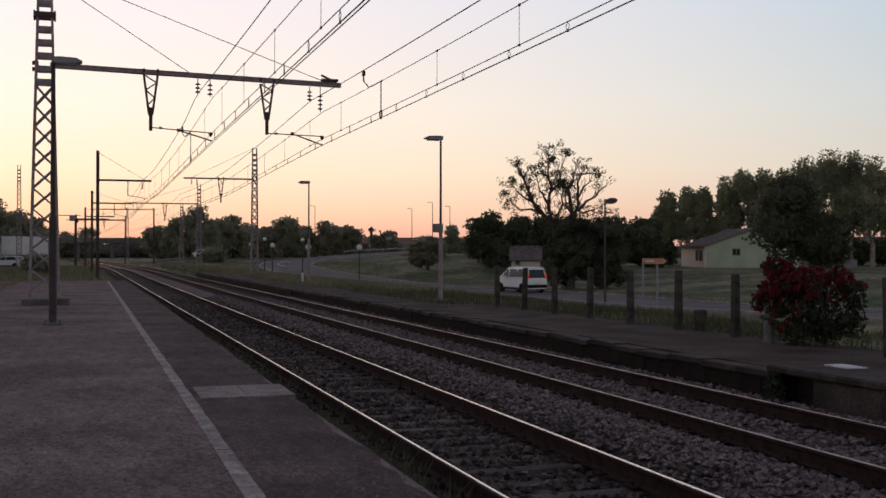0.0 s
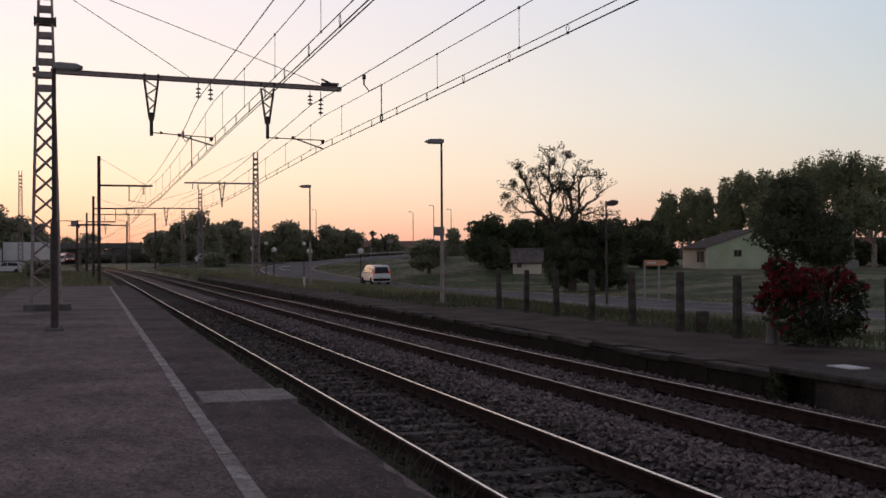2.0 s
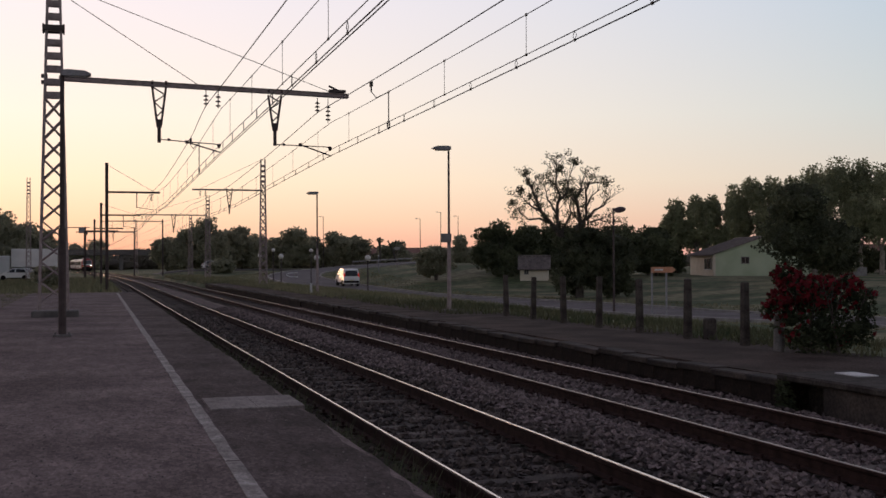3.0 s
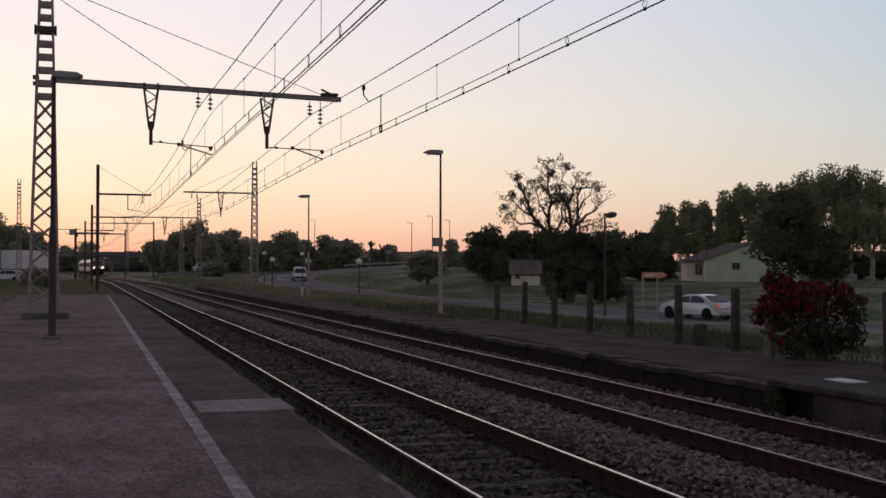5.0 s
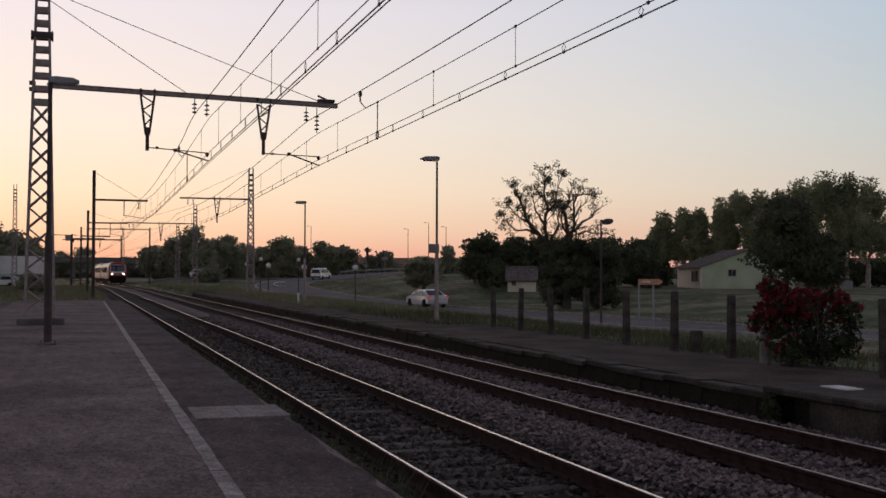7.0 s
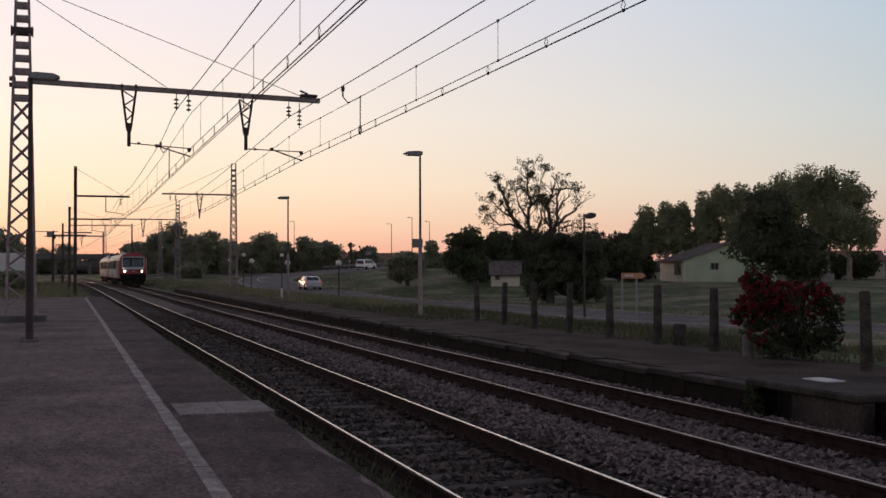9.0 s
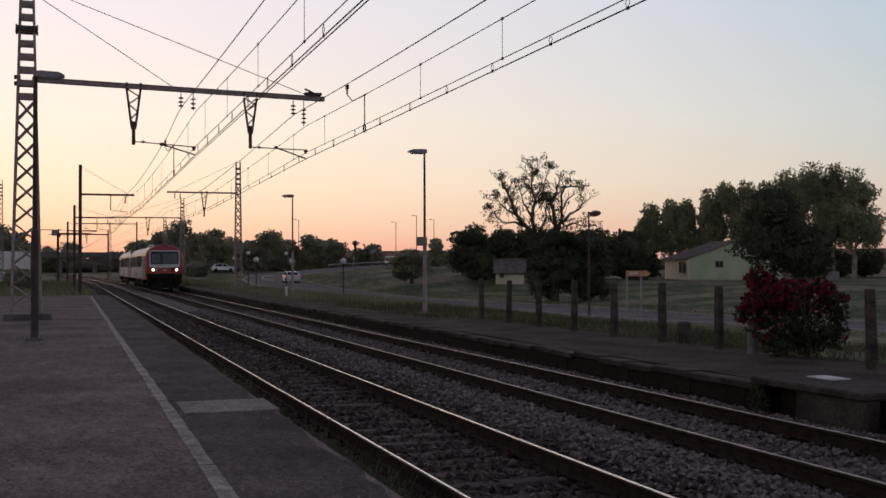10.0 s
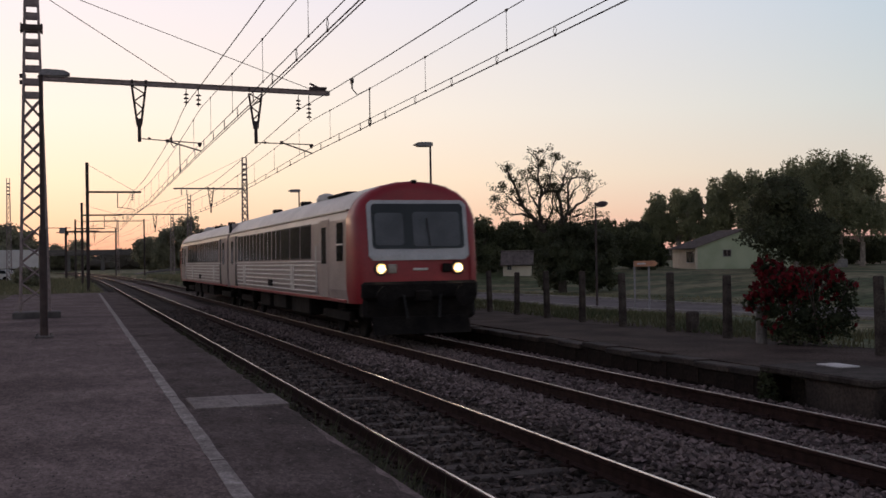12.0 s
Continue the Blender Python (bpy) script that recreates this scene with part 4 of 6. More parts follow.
            for y in (7.4, 16.6):
                part("rib_cover", box(bmesh.new(), m3((s * 1.435, y, 1.37)), (.035, .45, .72), bevel=.01), TRAIN_SILVER, body)
            part("waist_moulding", box(bmesh.new(), m3((s * 1.43, 11.2, 1.80)), (.025, 15.4, .03), bevel=.008), TRAIN_SILVER, body)
            part("sill_band", box(bmesh.new(), m3((s * 1.40, 10.9, .90)), (.04, 19.6, .07), bevel=.01), TRAIN_RED, body, "thin red sill band")
            part("filler_hatch", box(bmesh.new(), m3((s * 1.44, 11.0, 1.18)), (.04, .7, .20), bevel=.01), UNDER, body)
            bm = bmesh.new()
            rod(bm, m3((s * 1.47, 4.0, 1.0)), m3((s * 1.47, 4.0, 2.2)), .015)
            part("grab_rail", bm, TRAIN_SILVER, body)
        # nose
        bm = bmesh.new()
        full = SIDE + ROOFLINE[1:]

        def nose_ring(y, inset, lean):
            pts = []
            for x, z in full:
                zz = z - inset * max(0.0, (z - 2.3) / 1.2)
                zz = zz + inset * max(0.0, (1.2 - z)) * .5
                xx = x * (1 - inset / 1.42)
                pts.append((xx, y + lean * max(0.0, z - 1.9), zz))
            return [m3(p) for p in pts + [(-a, b, c) for a, b, c in pts[-2::-1]]]
        rings = [nose_ring(.95, 0, 0), nose_ring(.55, .0, .0), nose_ring(.25, .02, .06), nose_ring(.08, .09, .12), nose_ring(.0, .22, .16)]
        vs = loft(bm, rings, False)
        bm.faces.new(vs[-1])
        bmesh.ops.recalc_face_normals(bm, faces=bm.faces)
        nose = part("nose_" + sfx, bm, TRAIN_RED, train, "red rounded cab front", True)

        def face(x0, x1, z0, z1, out, name, mat, parent, label="", chamfer=.10, back=.06):
            """A panel with cut corners lying on the leaning front."""
            cs = [(x0 + chamfer, z0), (x1 - chamfer, z0), (x1, z0 + chamfer), (x1, z1 - chamfer), (x1 - chamfer, z1), (x0 + chamfer, z1), (x0, z1 - chamfer), (x0, z0 + chamfer)]
            bm = bmesh.new()
            yy = lambda z, o: .16 * max(0.0, z - 1.9) - o
            o = [bm.verts.new(m3((x, yy(z, out), z))) for x, z in cs]
            i = [bm.verts.new(m3((x, yy(z, -back), z))) for x, z in cs]
            bm.faces.new(o)
            for k in range(8):
                bm.faces.new((o[k], o[(k + 1) % 8], i[(k + 1) % 8], i[k]))
            bmesh.ops.recalc_face_normals(bm, faces=bm.faces)
            return part(name, bm, mat, parent, label)
        face(-1.14, 1.14, 1.80, 3.12, .030, "screen_surround", TRAIN_WHITE, nose, "white windscreen surround and band")
        face(-1.05, 1.05, 2.05, 3.04, .040, "windscreen", GLASS_DARK, nose, "dark windscreen", .06)
        # Two grey panels over the dark glass draw its pale reflections.
        face(-.98, -.34, 2.13, 2.84, .046, "screen_pane", PANE_GREY, nose, "greyish panel painted as a reflection in the windscreen", .05)
        face(-.12, .96, 2.10, 2.86, .046, "screen_pane", PANE_GREY, nose, "greyish panel painted as a reflection in the windscreen", .05)
        bm = bmesh.new()
        bar(bm, m3((.25, -.03, 2.1)), m3((.18, .02, 2.72)), .02)
        part("wiper", bm, RUBBER, nose)
        lit = HEADLIGHT if end == 0 else LAMP_OFF
        for s in (-1, 1):
            bm = bmesh.new()
            ax = Matrix.Translation(m3((s * .88, -.01, 1.62))) @ pose(0, 0, 0, 90 if end == 0 else -90, 0, 0)
            lathe(bm, [(.15, -.03), (.15, .03), (.12, .04)], ax, 16)
            part("headlight_rim", bm, RUBBER, nose)
            bm = bmesh.new()
            lathe(bm, [(.115, .03), (.105, .055), (.05, .065)], ax, 16)
            part("headlight", bm, lit, nose, "lit warm yellow headlight" if end == 0 else "dark headlight")
            if end == 0:
                part("headlight_bulb", lathe(bmesh.new(), [(.055, .05), (.05, .072), (.02, .08)], ax, 12), BULB, nose, "glaring bulb")
            part("marker_lamp", box(bmesh.new(), m3((s * .62, -.015, 1.62)), (.2, .05, .2), bevel=.02), LAMP_OFF if s < 0 else UNDER, nose)
        part("badge", box(bmesh.new(), m3((.02, -.01, 1.60)), (.34, .03, .05), bevel=.01), TRAIN_SILVER, nose)
        bm = bmesh.new()
        box(bm, m3((0, .02, 1.14)), (2.62, .32, .40), bevel=.06)
        box(bm, m3((0, -.15, 1.02)), (.3, .5, .25), bevel=.03)
        part("buffer_beam", bm, UNDER, nose)
        part("front_skirt", box(bmesh.new(), m3((0, .16, .76)), (2.56, .4, .52), bevel=.08), UNDER, nose)
        for s in (-1, 1):
            part("brake_hose", rod(bmesh.new(), m3((s * .42, -.16, 1.05)), m3((s * .36, -.24, .55)), .03, n=8), RUBBER, nose)
        part("top_lamp", box(bmesh.new(), m3((0, .36, 3.53)), (.12, .12, .10), bevel=.02), UNDER, nose)
        for s in (-1, 1):
            bm = bmesh.new()
            rod(bm, m3((s * .88, 0, 1.03)), m3((s * .88, -.5, 1.03)), .09, n=10)
            rod(bm, m3((s * .88, -.5, 1.03)), m3((s * .88, -.55, 1.03)), .24, n=14)
            part("buffer", bm, UNDER, nose)
        bm = bmesh.new()
        prism(bm, [(-.2, .2), (-.15, .2), (-.02, .58), (-.08, .58)], -1.1, 1.1)
        for v in bm.verts:
            v.co.y = place(v.co.y)
        part("snow_plough", bm, UNDER, nose, "dark grey plough plate")
        # bogies and underfloor gear
        bm = bmesh.new()
        for y, w, h in ((7.5, 2.6, .5), (10.8, 2.2, .45), (13.5, 1.8, .5)):
            box(bm, m3((0, y, .62)), (2.4, w, h), bevel=.04)
        part("underfloor_gear_" + sfx, bm, UNDER, train, "grimy underfloor equipment")
        for yb in (3.4, 18.2):
            bm = bmesh.new()
            for s in (-1, 1):
                box(bm, m3((s * 1.05, yb, .50)), (.14, 2.9, .22), bevel=.03)
            box(bm, m3((0, yb, .5)), (2.0, .4, .25))
            bogie = part("bogie_" + sfx, bm, UNDER, train)
            for dy in (-1.1, 1.1):
                bm = bmesh.new()
                for s in (-1, 1):
                    lathe(bm, [(.43, -.02), (.46, .0), (.43, .10), (.40, .11)], Matrix.Translation(m3((s * .71, yb + dy, .43))) @ pose(0, 0, 0, 0, 90, 0), 18)
                rod(bm, m3((-.75, yb + dy, .43)), m3((.75, yb + dy, .43)), .08, n=8)
                part("wheelset", bm, UNDER, bogie)
    # bellows between the cars
    bm = bmesh.new()
    for k in range(5):
        box(bm, (0, joint - .22 + k * .11, 2.10), (2.5 if k % 2 else 2.64, .06, 2.5), bevel=.015)
    part("gangway_bellows", bm, RUBBER, train, "black gangway bellows")
    return train


TRAIN = build_train()


# ---- road vehicles ----
def shell(bm, outline, half, waist, lean, bevel=.05):
    """A car body from a side outline (y, z); above the waist the sides lean in."""
    a, b = [], []
    for y, z in outline:
        w = half - max(0.0, z - waist) * lean
        a.append(bm.verts.new((-w, y, z)))
        b.append(bm.verts.new((w, y, z)))
    k = len(a)
    edges = []
    for i in range(k):
        bm.faces.new((a[i], a[(i + 1) % k], b[(i + 1) % k], b[i]))
    fa, fb = bm.faces.new(a[::-1]), bm.faces.new(b)
    edges = list(fa.edges) + list(fb.edges)
    bmesh.ops.bevel(bm, geom=edges, offset=bevel, segments=2, affect="EDGES")
    bmesh.ops.recalc_face_normals(bm, faces=bm.faces)
    return bm


def build_vehicle(name, label, category, paint, outline, half, waist, lean, side_glass, end_glass, wheels, wheel_r, tails, tail_mat, plate_z, rear_y, front_y):
    car = thing(name, label, category)
    body = part("body", shell(bmesh.new(), outline, half, waist, lean), paint, car, smooth=False)
    for s in (-1, 1):
        for poly in side_glass:
            bm = bmesh.new()
            o = [bm.verts.new((s * (half - max(0.0, z - waist) * lean + .008), y, z)) for y, z in poly]
            i = [bm.verts.new((s * (half - max(0.0, z - waist) * lean - .03), y, z)) for y, z in poly]
            bm.faces.new(o)
            for k in range(len(poly)):
                bm.faces.new((o[k], o[(k + 1) % len(poly)], i[(k + 1) % len(poly)], i[k]))
            bmesh.ops.recalc_face_normals(bm, faces=bm.faces)
            part("side_window", bm, GLASS_DARK, car)
        part("mirror", box(bmesh.new(), (s * (half + .08), front_y - 1.45 if front_y > 2 else front_y - 1.3, waist + .06), (.18, .1, .14), bevel=.03), paint, car)
        for y, z, w, h in tails:
            part("tail_light", box(bmesh.new(), (s * (half - .10), y, z), (w, .08, h), bevel=.015), tail_mat, car, "red tail light")
        part("front_light", box(bmesh.new(), (s * (half - .22), front_y - .09, waist - .22), (.34, .16, .16), bevel=.03), LAMP_OFF, car)
        part("sill", box(bmesh.new(), (s * (half - .02), (wheels[0] + wheels[1]) / 2, .32), (.06, wheels[1] - wheels[0] - .8, .14), bevel=.02), UNDER if paint is CAR_WHITE else paint, car)
        for y in wheels:
            bm = bmesh.new()
            ax = Matrix.Translation((s * (half - .12), y, wheel_r)) @ pose(0, 0, 0, 0, 90, 0)
            lathe(bm, [(wheel_r * .7, -.10), (wheel_r * .96, -.10), (wheel_r, -.06), (wheel_r, .06), (wheel_r * .96, .10), (wheel_r * .7, .10)], ax, 18)
            wheel = part("wheel", bm, RUBBER, car)
            bm = bmesh.new()
            lathe(bm, [(wheel_r * .68, -.112), (wheel_r * .62, -.114), (wheel_r * .62, .114), (wheel_r * .68, .112)], ax, 14)
            part("rim", bm, RIM, wheel)
            arch = bmesh.new()
            lathe(arch, [(wheel_r * 1.14, -.05), (wheel_r * 1.14, .05)], Matrix.Translation((s * (half - .045), y, wheel_r + .02)) @ pose(0, 0, 0, 0, 90, 0), 18)
            part("wheel_arch", arch, UNDER, car)
    for poly, w0, w1 in end_glass:
        (y0, z0), (y1, z1) = poly
        n = Vector((0, z1 - z0, -(y1 - y0))).normalized() * (.012 if y0 > 0 else -.035)
        bm = bmesh.new()
        o = [bm.verts.new(Vector(p) + n) for p in ((-w0, y0, z0), (w0, y0, z0), (w1, y1, z1), (-w1, y1, z1))]
        i = [bm.verts.new(Vector(v.co) - n * 4) for v in o]
        bm.faces.new(o)
        for k in range(4):
            bm.faces.new((o[k], o[(k + 1) % 4], i[(k + 1) % 4], i[k]))
        bmesh.ops.recalc_face_normals(bm, faces=bm.faces)
        part("end_window", bm, GLASS_DARK, car)
    part("number_plate", box(bmesh.new(), (0, rear_y - .012, plate_z), (.5, .02, .11)), PLATE, car, "plain pale plate")
    part("bumper", box(bmesh.new(), (0, rear_y + .03, .48), (half * 1.9, .16, .22), bevel=.04), UNDER if paint is CAR_WHITE else paint, car)
    return car


VAN = build_vehicle("white_van", "white small panel van with dark rear windows and lit tail lamps", "van", CAR_WHITE,
                    [(-2.0, .28), (-2.02, .75), (-1.96, 1.25), (-1.82, 1.74), (-1.6, 1.82), (.35, 1.82), (.62, 1.74), (1.22, 1.16), (1.85, 1.02), (2.05, .80), (2.08, .30)],
                    .86, 1.05, .16,
                    [[(.38, 1.12), (1.12, 1.12), (.66, 1.62), (.38, 1.66)], [(-.62, 1.12), (.28, 1.12), (.28, 1.66), (-.62, 1.66)], [(-1.62, 1.14), (-.72, 1.14), (-.72, 1.66), (-1.56, 1.66)]],
                    [(((-1.985, 1.06), (-1.845, 1.64)), .70, .60), (((1.20, 1.18), (.64, 1.70)), .70, .62)],
                    (-1.30, 1.32), .31, [(-1.95, 1.12, .14, .46)], TAIL_LIT, .62, -2.03, 2.08)
SEDAN = build_vehicle("silver_saloon", "pale silver saloon car driving away with lit tail lamps", "car", CAR_SILVER,
                      [(-2.25, .30), (-2.28, .72), (-2.18, .98), (-1.72, 1.02), (-1.05, 1.36), (-.55, 1.44), (.15, 1.43), (.55, 1.32), (1.18, .98), (1.95, .84), (2.22, .66), (2.26, .30)],
                      .88, .92, .28,
                      [[(-.08, .96), (.95, .96), (.48, 1.28), (-.08, 1.36)], [(-1.2, .98), (-.16, .96), (-.16, 1.36), (-.62, 1.36), (-1.0, 1.27)]],
                      [(((-1.70, 1.04), (-1.07, 1.36)), .66, .58), (((1.14, 1.01), (.58, 1.31)), .70, .60)],
                      (-1.38, 1.42), .32, [(-2.2, .84, .3, .16)], TAIL_LIT, .74, -2.29, 2.26)
ESTATE = build_vehicle("white_car", "white hatchback car passing beneath the trees", "car", CAR_WHITE,
                       [(-1.95, .28), (-1.98, .8), (-1.8, 1.05), (-1.45, 1.42), (-.9, 1.48), (.25, 1.46), (1.05, .98), (1.75, .86), (2.0, .66), (2.02, .28)],
                       .84, .92, .25,
                       [[(-.1, .98), (.85, .98), (.2, 1.38), (-.1, 1.40)], [(-1.4, 1.0), (-.18, .98), (-.18, 1.40), (-1.2, 1.36)]],
                       [(((-1.80, 1.07), (-1.48, 1.40)), .62, .56), (((1.02, 1.01), (.3, 1.42)), .66, .58)],
                       (-1.25, 1.28), .30, [(-1.86, .92, .2, .2)], TAIL_RED, .6, -1.99, 2.02)

build_edging()


# ---- fence posts, bush and small things on the far platform ----
def build_fence_posts():
    rng = random.Random(9)
    for i in (0, 1, 2, 3, 4, 5, 6, 8):
        y = 31.8 - 2.17 * i
        bm = bmesh.new()
        h = 1.27 + rng.uniform(-.04, .04)
        box(bm, (0, 0, h / 2 - .15), (.15, .17, h + .3), bevel=.02)
        for v in bm.verts:
            if v.co.z > h - .1:
                v.co.x *= .82
                v.co.y *= .82
        post = thing("fence_post", "weathered grey concrete fence post standing alone", "fence post", "fence posts", pose(12.0, y, .17, rng.uniform(-1.5, 1.5), rng.uniform(-1.5, 1.5), rng.uniform(-6, 6)))
        part("shaft", bm, OLD_POST, post)
        for z in (.35, .7, 1.05):
            part("wire_eye", rod(bmesh.new(), (0, -.10, z), (0, .10, z), .012), RAIL_RUST, post)


build_fence_posts()


def build_rose_bush():
    rng = random.Random(12)
    bush = thing("rose_bush", "dense green bush covered in deep red blossoms", "bush")
    tips = []
    for k in range(9):
        a = (12.1 + rng.uniform(-.5, .6), 16.9 + rng.uniform(-.4, .4), .18)
        stem = bmesh.new()
        branches(stem, a, Vector((rng.uniform(-.4, .4), rng.uniform(-.4, .4), 1)).normalized(), .6, .03, 2, rng, tips)
        part("stem", stem, BARK, bush)
    # stalks carry loose heads: (across, height, half width, half height, how full of blossom)
    heads = [(-.42, 1.55, .24, .20, 1.0), (-.30, 1.30, .34, .28, 1.0), (-.62, 1.08, .26, .22, .8), (-.74, .92, .14, .14, 1.0), (-.05, 1.12, .34, .34, .5), (.22, 1.36, .30, .20, 1.0),
             (.50, 1.42, .22, .16, .9), (.66, 1.18, .26, .26, .14), (.40, 1.00, .36, .32, .12), (.78, .98, .22, .30, .04), (.90, 1.24, .10, .10, .3), (-.40, .78, .36, .34, .12),
             (.05, .70, .40, .36, .0), (.56, .62, .38, .34, .03), (.80, .60, .18, .32, .0), (.30, .42, .46, .24, .0), (-.25, .42, .34, .24, .0), (.46, .46, .18, .12, .8)]
    blobs = [(12.20 + a * 1.02, 16.9 - a * .35 + rng.uniform(-.2, .2), z, w * .88, w * .95, h * .92) for a, z, w, h, _ in heads]
    grow_leaves("foliage", blobs, 4600, .040, LEAF_BUSH, bush, 31, .42, "dark green leaves")
    # blossoms: clusters of cupped petals
    bm = bmesh.new()
    rng2 = np.random.default_rng(33)
    for b, (_, _, w, h, full) in zip(blobs, heads):
        for k in range(int(full * 900 * (w * h + w * w * .5))):
            u = Vector(rng2.normal(size=3)).normalized()
            if u.y > .5 and rng.random() < .6:
                continue
            c = Vector(b[:3]) + Vector((u.x * b[3], u.y * b[4], u.z * b[5])) * rng.uniform(.75, 1.18)
            for j in range(5):
                t = Vector(rng2.normal(size=3)).normalized()
                side = t.cross(u).normalized()
                o = c + t * .02
                k2 = rng.uniform(.026, .054)
                q = [o - t * k2 * .5, o + side * k2, o + t * k2 + u * k2 * .5, o - side * k2]
                bm.faces.new([bm.verts.new(p) for p in q])
    part("blossoms", bm, FLOWER, bush, "deep red blossoms")


build_rose_bush()


def build_platform_pit():
    """Concrete chamber let into the far platform's edge, with a lid and an opening whose shade is a black panel."""
    pit = thing("cable_chamber", "low concrete chamber with a slab lid in the platform edge", "cable chamber")
    part("lid", box(bmesh.new(), (9.42, 11.95, .245), (1.15, 2.3, .10), bevel=.025), OLD_POST, pit)
    part("pier", box(bmesh.new(), (9.02, 11.5, -.28), (.22, 1.35, 1.02), bevel=.03), CAP_STONE, pit)
    part("cheek", box(bmesh.new(), (9.02, 13.02, -.28), (.22, .16, 1.02), bevel=.03), OLD_STONE, pit)
    # Near-black panel: the darkness inside the opening is its colour.
    part("chamber_back", box(bmesh.new(), (9.6, 12.5, -.28), (.1, 1.2, 1.0)), RUBBER, pit, "black panel painted as the shade inside the opening")
    part("lid_patch", box(bmesh.new(), (9.64, 12.45, .302), (.30, .52, .02), bevel=.006), WHITE_PAINT, pit, "pale square patch")
    tuft = thing("weed_tuft", "green weeds growing out of the wall", "weeds")
    grow_leaves("leaves", [(8.86, 12.95, -.02, .10, .16, .25), (8.85, 12.8, -.2, .08, .14, .18)], 420, .035, LEAF_BUSH, tuft, 77, 0)


build_platform_pit()


def build_stump():
    m = thing("concrete_block", "short weathered concrete block beside the fence", "concrete block")
    bm = bmesh.new()
    box(bm, (12.5, 20.9, .36), (.24, .22, .5), bevel=.04)
    part("block", bm, OLD_POST, m)
    m = thing("bollard_post", "short pale round post beneath the bush", "post")
    part("shaft", rod(bmesh.new(), (11.72, 17.25, .15), (11.72, 17.25, .85), .10, .09, 12), CONCRETE, m)


build_stump()


def build_weeds():
    """Grass along the far platform, between platform and road, and beside the near platform's edge."""
    rng = np.random.default_rng(17)

    def blades(name, pts, h, w, label, mat=BLADES):
        n = len(pts)
        lean = rng.normal(scale=.35, size=(n, 2))
        th = rng.uniform(0, 6.28, n)
        hh = h * rng.uniform(.5, 1.4, n)
        dx, dy = np.cos(th) * w, np.sin(th) * w
        p = np.array(pts)
        v = np.stack([p + np.stack([-dx, -dy, 0 * dx], -1), p + np.stack([dx, dy, 0 * dx], -1), p + np.stack([lean[:, 0] * hh, lean[:, 1] * hh, hh], -1)], 1).reshape(-1, 3)
        tagged(raw(name, v.tolist(), np.arange(n * 3).reshape(-1, 3).tolist(), mat), label, "grass", kind="stuff")
    pts = []
    for _ in range(56000):
        y = rng.uniform(16, 100)
        x = rng.uniform(12.3 if y < 33 else 10.6, 22.0)
        dens = .5 + .5 * noise.noise(Vector((x * .5, y * .3, 3)))
        if rng.random() < dens:
            z = .2 - .07 * step01(11.6, 13.2, x) - .34 * step01(13.2, 14.2, x) if x < 14.2 else ground_z(x, y)
            pts.append((x, y, max(z, ground_z(x, y)) - .02))
    blades("grass_verge", [p for p in pts if p[1] < 46], .22, .024, "dark green weeds and grass behind the platform", VERGE)
    blades("grass_verge", [p for p in pts if p[1] >= 46], .24, .028, "tall dry grass and weeds behind the platform")
    pts = []
    for _ in range(34000):
        y = rng.uniform(40, 190)
        x = rng.uniform(16, 42)
        d = math.sqrt(((ROAD_ARR[:, 0] - x) ** 2 + (ROAD_ARR[:, 1] - y) ** 2).min())
        if ROAD_HALF + .6 < d < 9:
            pts.append((x, y, ground_z(x, y) - .02))
    blades("grass_meadow", pts, .17, .045, "short grass on the banks beside the road")
    pts = []
    for _ in range(14000):
        y = rng.uniform(66, 150)
        x = rng.uniform(9.3, 13.5) if rng.random() < .6 else rng.uniform(-9, 1.6)
        if x > 5 and y < 97:
            continue
        pts.append((x + bend(y), y, ground_z(x + bend(y), y) - .02))
    blades("grass_lineside", pts, .4, .05, "long grass beside the line")
    pts = []
    for _ in range(3000):
        y = rng.choice((7.4, 8.6, 9.4, 10.2, 13, 14.5, 16, 17.5, 19, 21, 23.5, 26, 28, 33, 40)) + rng.normal() * .9
        pts.append((2.27 + abs(rng.normal()) * .09, y, -.25))
    blades("track_weeds", pts, .38, .012, "small weeds between platform and rail", LEAF_NIGHT)
    pts = []
    for _ in range(6000):
        y = rng.uniform(30, 66)
        x = -3.2 - abs(rng.normal()) * 3
        pts.append((x, y, .24))
    blades("platform_weeds", pts, .08, .012, "sparse dry weeds on the back of the platform")


build_weeds()


def build_grit():
    """Loose grit and small stones lying on the platform."""
    rng = np.random.default_rng(91)
    n = 9000
    y = 5 + 30 * rng.random(n) ** 1.6
    x = rng.uniform(-6, 2.1, n)
    s = rng.uniform(.004, .015, n)
    v, f = [], []
    for i in range(n):
        k = len(v)
        a = rng.uniform(0, 6.28)
        for j in range(3):
            v.append((x[i] + s[i] * math.cos(a + 2.09 * j), y[i] + s[i] * 1.4 * math.sin(a + 2.09 * j), .249))
        v.append((x[i], y[i], .25 + s[i] * .7))
        f += [(k, k + 1, k + 3), (k + 1, k + 2, k + 3), (k + 2, k, k + 3)]
    tagged(raw("platform_grit", v, f, GRIT), "pale grit scattered on the worn platform", "grit", kind="stuff")


build_grit()


